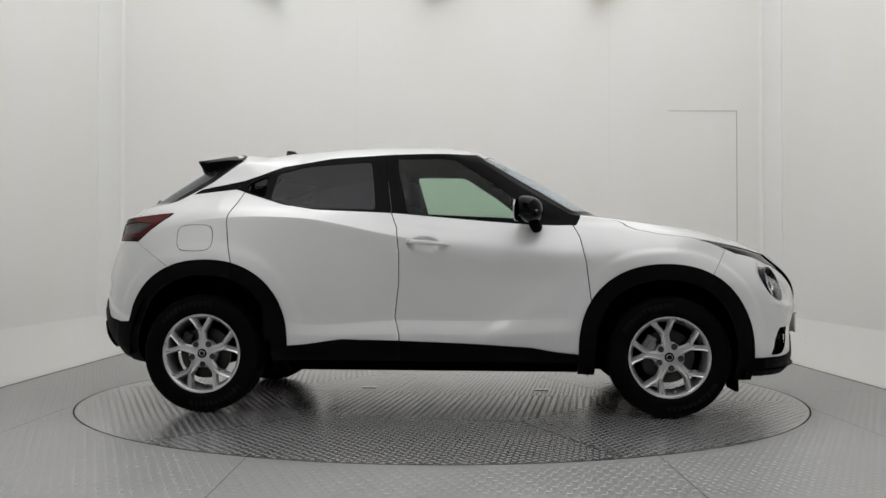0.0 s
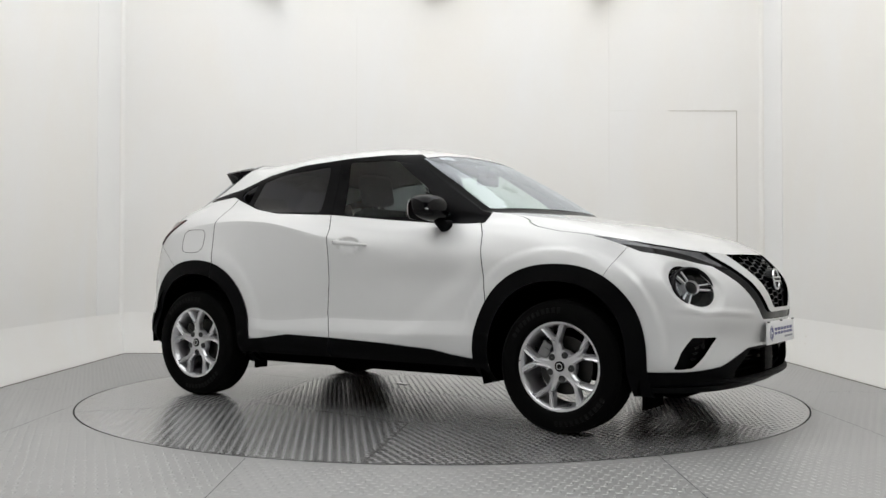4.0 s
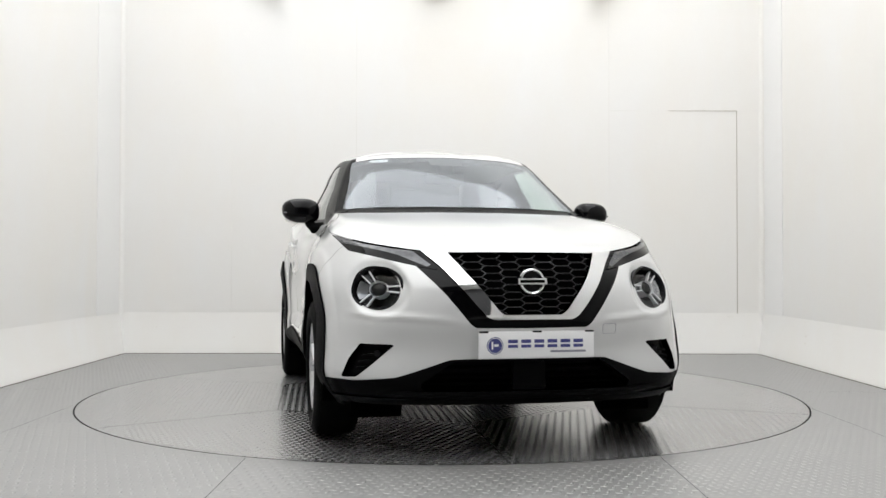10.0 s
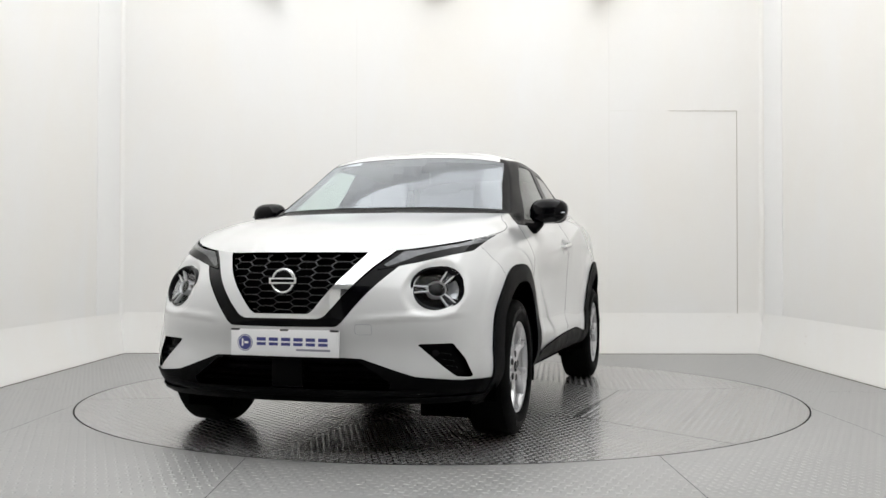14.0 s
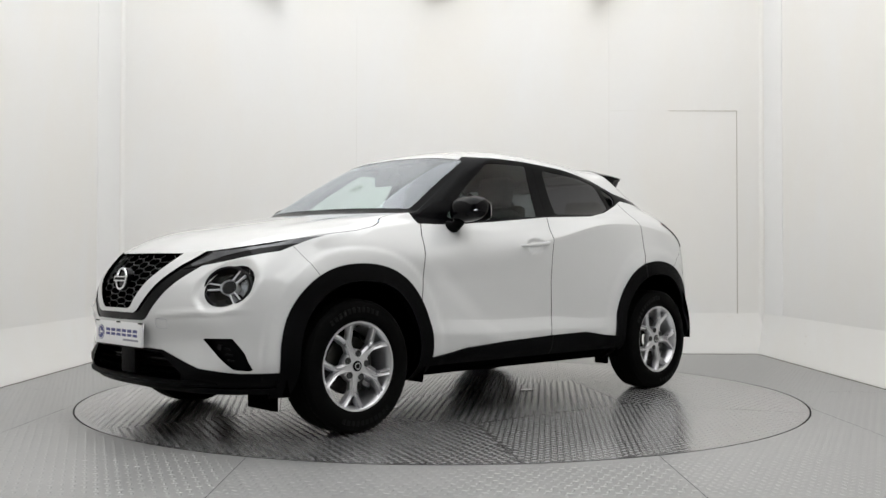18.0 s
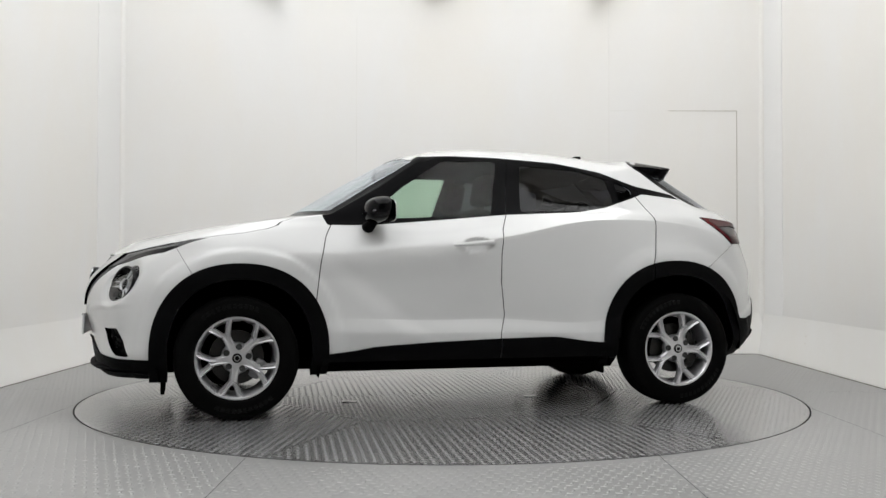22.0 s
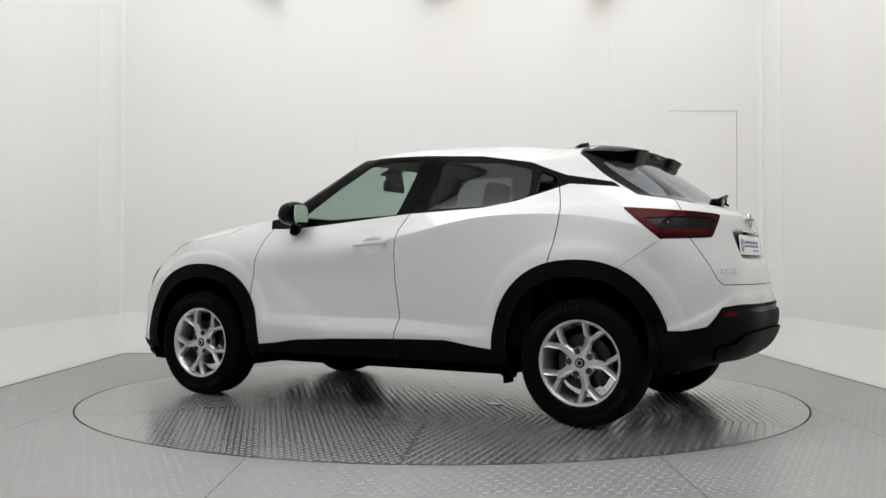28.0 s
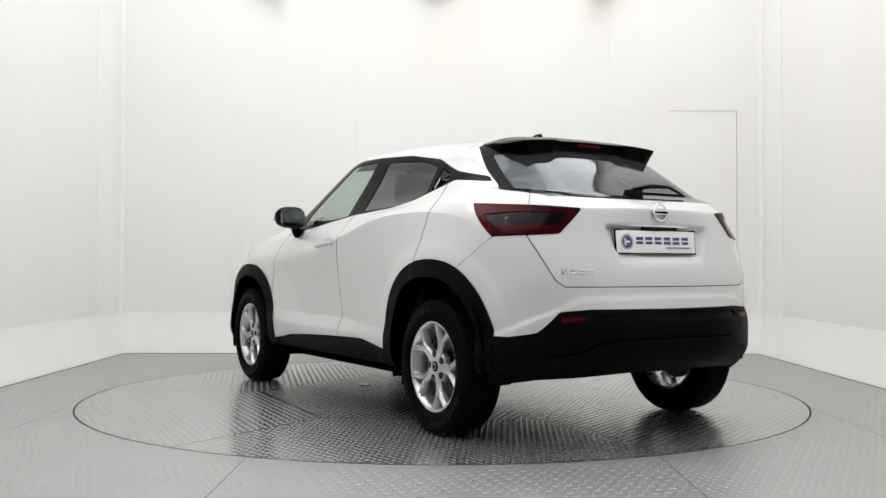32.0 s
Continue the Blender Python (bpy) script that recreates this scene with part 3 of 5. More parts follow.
def grid_normals(G):
    du, dv = np.gradient(G, axis=1), np.gradient(G, axis=0)
    N = np.cross(du, dv)
    return N / (np.linalg.norm(N, axis=2, keepdims=True) + 1e-12)


def loft(per_u=22, per_v=12):
    """The left half of the skin as rows of x, y, z, nx, ny, nz, u, v and triangles."""
    R = np.array([CAR[k] for k in RAILS], float)
    nv, nu = R.shape[:2]
    gap = np.linalg.norm(np.diff(R, axis=1), axis=2).mean(0) ** 0.7
    ku = np.concatenate([[0], np.cumsum(gap)])
    tu = np.concatenate([ku[i] + (ku[i + 1] - ku[i]) * np.arange(per_u) / per_u for i in range(nu - 1)] + [[ku[-1]]])
    iu = np.concatenate([i + np.arange(per_u) / per_u for i in range(nu - 1)] + [[nu - 1.0]])
    # mirror the stations beyond the middle so that the skin meets its twin square
    lines = []
    for name, rail in zip(RAILS, R):
        turn = np.zeros(nu + 4)
        if name in ("cowl", "glass_mid", "roof_edge"):
            for st, deg in POSTS.items():
                turn[st + 2] = deg
        ext = np.concatenate([rail[2:0:-1] * [1, -1, 1], rail, rail[-2:-4:-1] * [1, -1, 1]])
        kk = np.concatenate([[ku[0] - (ku[2] - ku[0]), ku[0] - (ku[1] - ku[0])], ku, [ku[-1] + (ku[-1] - ku[-2]), ku[-1] + (ku[-1] - ku[-3])]])
        lines.append(spline(ext, kk, tu, turn))
    L = np.array(lines)
    L[:, 0, 1] = L[:, -1, 1] = 0
    iv = np.concatenate([j + np.arange(per_v) / per_v for j in range(nv - 1)] + [[nv - 1.0]])
    G = np.empty((len(iv), len(tu), 3))
    for c in range(len(tu)):
        P = L[:, c]
        k = np.concatenate([[0], np.cumsum(np.linalg.norm(np.diff(P, axis=0), axis=1) ** 0.6 + 1e-4)])
        tv = np.interp(iv, np.arange(nv), k)
        fold = np.zeros(nv)
        for rail, u0, u1, u2, u3, deg in FOLDS:
            fold[RAILS.index(rail)] += deg * np.interp(iu[c], [u0, u1, u2, u3], [0, 1, 1, 0])
        G[:, c] = spline(P, k, tv, fold)
    # the last strip closes the roof to the middle
    top = G[-1] * [1, 0, 1]
    G = np.concatenate([G, top[None]])
    iv = np.append(iv, nv)
    rows, cols = G.shape[:2]
    N = grid_normals(G)
    N[-1] = [0, 0, 1]
    N[:, 0, 1] = N[:, -1, 1] = 0
    G = G + N * reliefs(G)[..., None]
    N = grid_normals(G)
    N[-1] = [0, 0, 1]
    N[:, 0, 1] = N[:, -1, 1] = 0
    N /= np.linalg.norm(N, axis=2, keepdims=True) + 1e-12
    U, V = np.meshgrid(iu, iv)
    A = np.concatenate([G, N, U[..., None], V[..., None]], axis=2).reshape(-1, 8)
    q = (np.arange(rows - 1)[:, None] * cols + np.arange(cols - 1)[None]).ravel()
    F = np.concatenate([np.stack([q, q + 1, q + cols + 1], 1), np.stack([q, q + cols + 1, q + cols], 1)])
    return A, F


def clip(M, d):
    """The part of a skin where d < 0, cut clean along d = 0. M is (rows, triangles), d one number a row."""
    A, F = M
    if len(F) == 0:
        return M
    s = d < 0
    k = s[F].sum(1)
    full = F[k == 3]
    mix = F[(k == 1) | (k == 2)]
    if len(mix) == 0:
        return tidy(A, full)
    km = s[mix].sum(1)
    odd = np.where(km[:, None] == 1, s[mix], ~s[mix]).argmax(1)
    a, b, c = (mix[np.arange(len(mix)), (odd + i) % 3] for i in range(3))
    n = len(A)

    def key(p, q):
        return np.minimum(p, q) * n + np.maximum(p, q)
    ks = np.concatenate([key(a, b), key(a, c)])
    un, inv = np.unique(ks, return_inverse=True)
    p, q = un // n, un % n
    w = (d[p] / (d[p] - d[q]))[:, None]
    X = A[p] + (A[q] - A[p]) * w
    ab, ac = inv[:len(a)] + n, inv[len(a):] + n
    one = km == 1
    new_f = [full, np.stack([a, ab, ac], 1)[one], np.stack([ab, b, c], 1)[~one], np.stack([ab, c, ac], 1)[~one]]
    return tidy(np.concatenate([A, X]), np.concatenate(new_f))


def tidy(A, F):
    used, inv = np.unique(F, return_inverse=True)
    B = A[used].copy()
    if len(B):
        B[:, 3:6] /= np.linalg.norm(B[:, 3:6], axis=1, keepdims=True) + 1e-12
    return B, inv.reshape(-1, 3)


def polygon(poly, a, b):
    """Signed distance to a closed outline, below 0 inside."""
    P = np.array(poly, float)
    Q = np.roll(P, -1, axis=0)
    best = np.full(len(a), 1e9)
    inside = np.zeros(len(a), bool)
    for (x0, y0), (x1, y1) in zip(P, Q):
        ex, ey = x1 - x0, y1 - y0
        t = np.clip(((a - x0) * ex + (b - y0) * ey) / (ex * ex + ey * ey + 1e-12), 0, 1)
        best = np.minimum(best, np.hypot(a - x0 - t * ex, b - y0 - t * ey))
        if y0 != y1:
            inside ^= ((y0 > b) != (y1 > b)) & (a < (x1 - x0) * (b - y0) / (y1 - y0) + x0)
    return np.where(inside, -best, best)


def rounded(poly, r, steps=4):
    """An outline with its corners rounded off."""
    out = []
    n = len(poly)
    for i in range(n):
        p, c, q = (Vector((*poly[j % n], 0)) for j in (i - 1, i, i + 1))
        a, b = (p - c), (q - c)
        k = min(r, a.length * 0.45, b.length * 0.45)
        s, e = c + a.normalized() * k, c + b.normalized() * k
        for j in range(steps + 1):
            t = j / steps
            w = s * (1 - t) ** 2 + c * 2 * t * (1 - t) + e * t * t
            out.append((w.x, w.y))
    return out


def X(M): return M[0][:, 0]
def Y(M): return M[0][:, 1]
def Z(M): return M[0][:, 2]
def U(M): return M[0][:, 6]
def V(M): return M[0][:, 7]
def side(M, poly): return polygon(poly, X(M), Z(M))
def front(M, poly): return np.where(X(M) > 1.4, polygon(poly, Y(M), Z(M)), 1.0)
def bend(M): return 0.7 * np.mod(np.arctan2(Y(M) - 0.2, X(M) + 1.3), 2 * math.pi)
def rear(M, poly): return np.where(X(M) < -1.3, polygon(poly, bend(M), Z(M)), 1.0)


def take(M, d, gap=0.0):
    """Cuts M in two along d = 0: what lies inside, and the rest, with a gap between."""
    return clip(M, d + gap), clip(M, gap - d)


def mirrored(M):
    A, F = M
    B = A.copy()
    B[:, 1] *= -1
    B[:, 4] *= -1
    return B, F[:, ::-1].copy()


def both(M):
    A, F = M
    B, G = mirrored(M)
    idx = np.arange(len(A)) + len(A)
    mid = np.abs(A[:, 1]) < 1e-6
    idx[mid] = np.flatnonzero(mid)
    return tidy(np.concatenate([A, B]), np.concatenate([F, idx[G]]))


def panel(name, M, mat, parent, out=0.0, thick=0.008, label="", inner=True):
    """A sheet part cut from the skin: raised by out along its normals, with thickness, rims and smooth faces."""
    A, F = M
    n = len(A)
    P, N = A[:, :3], A[:, 3:6]
    top, low = P + N * out, P + N * (out - thick)
    e = np.concatenate([F[:, [0, 1]], F[:, [1, 2]], F[:, [2, 0]]])
    ks = e.min(1) * n + e.max(1)
    un, first, cnt = np.unique(ks, return_index=True, return_counts=True)
    rim = e[first[cnt == 1]]
    v = np.concatenate([top, low, top[rim[:, 0]], top[rim[:, 1]], low[rim[:, 0]], low[rim[:, 1]]])
    m = len(rim)
    i = np.arange(m) + 2 * n
    wall_f = np.stack([i + m, i, i + 2 * m, i + 3 * m], 1)
    tris = np.concatenate([F, F[:, ::-1] + n]) if inner else F
    faces = [tuple(f) for f in tris.tolist()] + [tuple(f) for f in wall_f.tolist()]
    me = bpy.data.meshes.new(name)
    me.from_pydata(v.tolist(), [], faces)
    me.polygons.foreach_set("use_smooth", [True] * len(faces))
    rn = np.cross(low[rim[:, 0]] - top[rim[:, 1]], top[rim[:, 0]] - top[rim[:, 1]]) if m else np.zeros((0, 3))
    rn = rn / (np.linalg.norm(rn, axis=1, keepdims=True) + 1e-12)
    vn = np.concatenate([N, -N, rn, rn, rn, rn])
    me.materials.append(mat)
    me.normals_split_custom_set_from_vertices(vn.tolist())
    ob = new(name, me)
    ob.parent = parent
    if label:
        ob["label"] = label
    return ob


def pair(name, M, mat, parent, **kw):
    """The same part on the left and on the right."""
    return [panel(name, M, mat, parent, **kw), panel(name, mirrored(M), mat, parent, **kw)]


def arch(M, cx, cz, a, b, p=2.25):
    dx, dz = np.abs(X(M) - cx) / a, np.maximum(Z(M) - cz, 0) / b
    return ((dx ** p + dz ** p) ** (1 / p) - 1) * a
# ---- the car ----
car = new("car")
tagged(car, "white five-door compact crossover with black trim on a turntable", "car")

FRONT_ARCH = (1.298, 0.36, 0.4785, 0.491)
REAR_ARCH = (-1.298, 0.385, 0.478, 0.488)
HALF = loft()

SIDE_BLACK = [(.815, 1.068), (.562, 1.074), (.233, 1.10), (-.228, 1.142), (-.69, 1.164), (-.887, 1.197), (-1.085, 1.259), (-1.178, 1.292), (-1.46, 1.266),
              (-1.50, 1.236), (-1.412, 1.297), (-1.151, 1.344), (-1.071, 1.372), (-.918, 1.430), (-.611, 1.479), (-.235, 1.500), (.038, 1.504), (.20, 1.502),
              (.30, 1.502), (.62, 1.36), (.84, 1.17), (.84, 1.12)]
FRONT_PANE = [(.56, 1.108), (-.145, 1.140), (-.228, 1.474), (.115, 1.470), (.365, 1.306), (.493, 1.204), (.60, 1.118)]
REAR_PANE = [(-.332, 1.163), (-.377, 1.456), (-.769, 1.429), (-.943, 1.385), (-.963, 1.230), (-.80, 1.180)]
B_SEAM = [(-.25, 1.2), (-.236, 1.138), (-.20, 1.054), (-.184, .907), (-.186, .745), (-.209, .55), (-.183, .453), (-.183, .30)]
FRONT_DOOR = [(.76, 1.2), (.80, 1.065), (.831, 1.007), (.864, .86), (.89, .649), (.90, .30)] + B_SEAM[::-1]
REAR_DOOR = B_SEAM + [(-1.14, .30), (-1.142, .841), (-1.169, .954), (-1.19, 1.10), (-1.186, 1.14), (-1.105, 1.322), (-1.0, 1.40)]
TAIL_LAMP = [(1.355, 1.146), (1.528, .980), (1.686, .985), (1.833, .992), (1.951, 1.113), (1.691, 1.129)]
TAILGATE = [(1.60, 1.30), (1.691, 1.20), (1.686, .985), (1.743, .895), (1.812, .772), (1.850, .745), (2.7, .742), (2.7, 1.30)]
V_BLACK = [(.483, .935), (.48, .838), (.378, .72), (.276, .590), (.251, .573), (-.1, .57), (-.1, 1.0), (.483, 1.0)]
V_CHROME = [(.463, .920), (.388, .843), (.251, .672), (.206, .622), (.177, .609), (-.1, .609), (-.1, 1.0), (.463, 1.0)]
V_GRILLE = [(.339, .893), (.28, .806), (.152, .645), (.128, .629), (-.1, .629), (-.1, 1.0), (.345, 1.0)]
DRL = [(.805, .990), (.689, .946), (.563, .920), (.487, .911), (.391, .823), (.469, .838), (.555, .859), (.675, .891), (.752, .912)]
FOG = [(.728, .500), (.582, .497), (.745, .354), (.806, .347), (.775, .43)]
GRIP = [(-.998, 1.376), (-1.098, 1.330), (-1.112, 1.300), (-1.085, 1.272), (-1.000, 1.240)]
LAMP_Y, LAMP_Z0, LAMP_R = 0.652, 0.743, 0.098


def black_line(M):
    """Height over the line where the white panels end and the black lower trim begins."""
    y, x, u = Y(M), X(M), U(M)
    fr = np.interp(y, [0, .253, .354, .507, .585, .765], [.436, .438, .434, .38, .355, .337])
    sd_ = np.interp(x, [-.825, -.712, -.517, -.192, .23, .555, .685, .821], [.387, .397, .426, .420, .405, .386, .363, .350])
    rr = np.interp(y, [0, .467, .602, .691, .782], [.638, .642, .631, .536, .516])
    return Z(M) - np.where(u < 6, fr, np.where(u > 11.3, rr, sd_))


def window_line(M):
    return np.interp(Y(M), [0, .54, .64, .66], [1.168, 1.172, 1.215, 1.24]) - Z(M)


# openings first, then black trim, then glass, then painted panels
skin = HALF
hollow, skin = take(skin, arch(skin, *FRONT_ARCH[:2], .385, .405))
hollow, skin = take(skin, arch(skin, *REAR_ARCH[:2], .388, .400))
clad_f, skin = take(skin, arch(skin, *FRONT_ARCH))
clad_r, skin = take(skin, arch(skin, *REAR_ARCH))
low, skin = take(skin, black_line(skin))
low_front, low = take(low, U(low) - 6.0)
low_front = clip(low_front, 0.243 - Z(low_front))
low_side, low_rear = take(low, U(low) - 11.3)
uv_screen = [(-1, 8.10), (5.25, 8.10), (5.35, 9.0), (5.6, 9.86), (-1, 9.86)]
screen, skin = take(skin, polygon(uv_screen, U(skin), V(skin)))
rear_black = np.maximum(np.maximum(12.0 - U(skin), window_line(skin)), V(skin) - 10.0)
rear_frame, skin = take(skin, rear_black)
# the glass stops low: the added black band above it reads as spoiler underside
rear_glass, rear_frame = take(rear_frame, np.maximum(12.32 - U(rear_frame), V(rear_frame) - 9.52) * 0.2)
dlo = np.where((V(skin) > 6.2) & (U(skin) > 4.8), side(skin, SIDE_BLACK), 1.0)
side_black, skin = take(skin, dlo)
pane_f, side_black = take(side_black, side(side_black, rounded(FRONT_PANE, 0.02)))
pane_r, side_black = take(side_black, side(side_black, rounded(REAR_PANE, 0.02)))
cowl, skin = take(skin, polygon([(-1, 7.86), (5.9, 7.86), (5.9, 8.2), (-1, 8.2)], U(skin), V(skin)) * 0.3)
tail, skin = take(skin, rear(skin, TAIL_LAMP), 0.001)
drl, skin = take(skin, np.where(V(skin) < 6.3, front(skin, DRL), 1.0), 0.001)
lamp_d = np.where(X(skin) > 1.4, np.hypot(Y(skin) - LAMP_Y, (Z(skin) - LAMP_Z0)) - LAMP_R, 1.0)
lamp_hole, skin = take(skin, lamp_d)
fog, skin = take(skin, front(skin, rounded(FOG, 0.006)))
uv_bonnet = [(-1, 6.02), (5.0, 6.02), (5.9, 6.05), (6.2, 6.25), (6.28, 6.6), (6.2, 7.2), (6.0, 7.6), (5.8, 7.9), (-1, 7.9)]
bonnet, skin = take(skin, polygon(uv_bonnet, U(skin), V(skin)) * 0.13, 0.0018)
vee, skin = take(skin, front(skin, V_BLACK))
chrome, vee = take(vee, front(vee, V_CHROME))
grille, chrome = take(chrome, front(chrome, V_GRILLE))
front_bumper, skin = take(skin, np.where(V(skin) < 6.1, side(skin, [(1.655, .96), (1.56, .80), (1.50, .60), (1.50, .1), (2.4, .1), (2.4, 1.1), (1.66, 1.1)]), 1.0), 0.0012)
tailgate, skin = take(skin, rear(skin, TAILGATE), 0.0022)
rear_bumper, skin = take(skin, side(skin, [(-1.52, .83), (-1.74, .985), (-2.3, .985), (-2.3, .1), (-1.5, .1)]), 0.0010)
door_f, skin = take(skin, np.where(V(skin) < 8.2, side(skin, FRONT_DOOR), 1.0), 0.0026)
door_r, skin = take(skin, np.where(V(skin) < 8.6, side(skin, REAR_DOOR), 1.0), 0.0026)
fender, skin = take(skin, np.maximum(0.3 - X(skin), V(skin) - 8.3))
quarter, roof = take(skin, np.maximum(Z(skin) - 1.31, X(skin) + 0.6))



def islands(M):
    """The connected pieces of a skin part, largest first."""
    A, F = M
    lab = np.arange(len(A))
    while True:
        low = lab[F].min(1)
        nxt = lab.copy()
        for k in range(3):
            np.minimum.at(nxt, F[:, k], low)
        nxt = nxt[nxt]
        if (nxt == lab).all():
            break
        lab = nxt
    keys, counts = np.unique(lab[F[:, 0]], return_counts=True)
    return [tidy(A, F[lab[F[:, 0]] == k]) for k in keys[np.argsort(-counts)]]


def main(M):
    return islands(M)[0]


bonnet, front_bumper, tailgate, rear_bumper, door_f, door_r, fender, quarter, roof = (main(M) for M in (bonnet, front_bumper, tailgate, rear_bumper, door_f, door_r, fender, quarter, roof))
panel("bonnet", both(bonnet), PAINT, car, label="white painted bonnet")
panel("roof", both(roof), PAINT, car, label="white painted roof")
panel("tailgate", both(tailgate), PAINT, car, label="white painted tailgate")
panel("front_bumper", both(front_bumper), PAINT, car, label="white painted front bumper")
panel("rear_bumper", both(rear_bumper), PAINT, car, label="white painted rear bumper")
LOWER_GRILLE = [(-.1, .427), (.335, .427), (.485, .325), (.465, .296), (-.1, .290)]
intake, low_front = take(low_front, front(low_front, rounded(LOWER_GRILLE, 0.008)))
chin, low_front = take(low_front, np.where(X(low_front) > 1.4, Z(low_front) - 0.272, 1.0))
panel("lower_bumper", both(low_front), PLASTIC, car, out=0.006, thick=0.03, label="black plastic lower front bumper")
panel("chin_lip", both(chin), PLASTIC, car, out=0.016, thick=0.03, label="black plastic chin lip")
panel("intake_back", both(intake), TRIM, car, out=-0.07)
LOW_PANEL = [(-.1, .505), (.39, .500), (.43, .492), (.52, .440), (.62, .436), (.635, .415), (.58, .36), (-.1, .345)]
tail_panel, low_rear = take(low_rear, np.where(X(low_rear) < -1.3, polygon(LOW_PANEL, Y(low_rear), Z(low_rear)), 1.0), 0.001)
reflector, low_rear = take(low_rear, np.where(X(low_rear) < -1.3, polygon([(.604, .606), (.49, .606), (.51, .586), (.598, .583)], Y(low_rear), Z(low_rear)), 1.0))
mesh_strip, low_rear = take(low_rear, np.where(X(low_rear) < -1.3, polygon([(-.1, .624), (.45, .624), (.46, .598), (-.1, .594)], Y(low_rear), Z(low_rear)), 1.0))
low_body = panel("lower_rear_bumper", both(low_rear), PLASTIC, car, out=0.004, thick=0.02, label="black plastic lower rear bumper")
panel("diffuser", both(tail_panel), PLASTIC, low_body, out=0.020, thick=0.035)
panel("textured_strip", both(mesh_strip), TRIM, low_body, out=-0.004)
pair("reflector", reflector, RED_LENS, low_body, out=0.005, label="red rear reflector")
sill_lip, low_side = take(low_side, Z(low_side) - 0.308, 0.001)
skirt_r, skirt_f = take(low_side, X(low_side) + 0.186, 0.002)
pair("side_skirt", skirt_f, PLASTIC, car, out=0.010, thick=0.03, label="black plastic sill trim")
pair("side_skirt", skirt_r, PLASTIC, car, out=0.010, thick=0.03, label="black plastic sill trim")
pair("sill_lip", sill_lip, SHADE, car, out=-0.012, label="dark lower edge of the sill")
pair("front_wing", fender, PAINT, car)
doors_f = pair("front_door", door_f, PAINT, car)
pair("rear_door", door_r, PAINT, car)
quarters = pair("rear_quarter", quarter, PAINT, car)
pair("wheel_arch_trim", clad_f, PLASTIC, car, out=0.010, thick=0.03, label="black plastic wheel arch moulding")
clad_door, clad_r = take(clad_r, side(clad_r, REAR_DOOR), 0.0025)
pair("wheel_arch_trim", clad_r, PLASTIC, car, out=0.010, thick=0.03, label="black plastic wheel arch moulding")
pair("wheel_arch_trim", clad_door, PLASTIC, car, out=0.010, thick=0.03, label="black plastic moulding on the rear door's edge")
pillar_line = [(-.236, 1.10), (-.236, 1.138), (-.30, 1.49), (-.31, 1.6), (-2, 1.6), (-2, 1.1)]
grip, side_black = take(side_black, side(side_black, rounded(GRIP, 0.012)))
rear_pillar, front_pillar = take(side_black, side(side_black, pillar_line), 0.0015)
pair("front_window_frame", front_pillar, TRIM, car, label="satin black windscreen and door pillar")
pair("rear_window_frame", rear_pillar, TRIM, car, label="satin black rear door pillar")
grip_bar, grip = take(grip, side(grip, rounded([(-1.000, 1.366), (-1.082, 1.330), (-1.076, 1.306), (-1.002, 1.318)], .008)), 0.001)
pair("grip_recess", grip, SHADE, car, out=-0.016)
pair("handle", grip_bar, GLOSS, car, out=-0.004, thick=0.012, label="black hidden door handle")
panel("cowl", both(cowl), TRIM, car, out=-0.004)
panel("rear_window_frame", both(rear_frame), TRIM, car, label="satin black rear window frame, its top band deepened to pass for spoiler underside")
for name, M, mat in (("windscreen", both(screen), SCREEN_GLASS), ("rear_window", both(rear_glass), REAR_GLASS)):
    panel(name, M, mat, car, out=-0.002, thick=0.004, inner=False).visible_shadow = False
for M, mat in ((pane_f, SIDE_GLASS), (pane_r, DARK_GLASS)):
    for ob in pair("side_window", M, mat, car, out=-0.003, thick=0.004, inner=False):
        ob.visible_shadow = False
core = [(1.46, 1.085), (1.56, 1.010), (1.80, 1.015), (1.88, 1.085), (1.66, 1.098)]
tail_core, tail_rim = take(tail, rear(tail, core))
amber, tail_core = take(tail_core, rear(tail_core, [(1.578, 1.072), (1.592, 1.072), (1.594, 1.058), (1.580, 1.058)]))
clear, tail_core = take(tail_core, rear(tail_core, [(1.615, 1.088), (1.675, 1.092), (1.70, 1.088), (1.70, 1.055), (1.615, 1.050)]))
smoke, tail_core = take(tail_core, rear(tail_core, [(1.475, 1.083), (1.535, 1.083), (1.575, 1.042), (1.53, 1.042)]))
low_red, tail_core = take(tail_core, rear(tail_core, [(1.52, 1.030), (1.56, 1.0), (1.82, 1.0), (1.80, 1.030)]))
bright_rim, tail_rim = take(tail_rim, rear(tail_rim, [(1.30, 1.20), (1.70, 1.20), (1.70, 1.098), (1.60, 1.094), (1.455, 1.085), (1.545, 1.0), (1.50, 1.0), (1.30, 1.15)]))
for flip in (lambda m: m, mirrored):
    ob = panel("tail_lamp", flip(tail_rim), DARK_RED, car, out=0.005, thick=0.02, label="smoked dark red angular tail lamp")
    panel("red_light", flip(bright_rim), RED_LENS, ob, out=0.005, thick=0.02, label="red light along the outer edge")
    panel("smoked_light", flip(smoke), SMOKED, ob, out=0.001)
    panel("lamp_core", flip(tail_core), GLOSS, ob, out=0.001)
    panel("indicator", flip(amber), AMBER, ob, out=0.001, label="amber indicator")
    panel("reversing_light", flip(clear), SMOKED, ob, out=0.001, label="clear reversing light")
    panel("red_bar", flip(low_red), RED_LENS, ob, out=0.002)
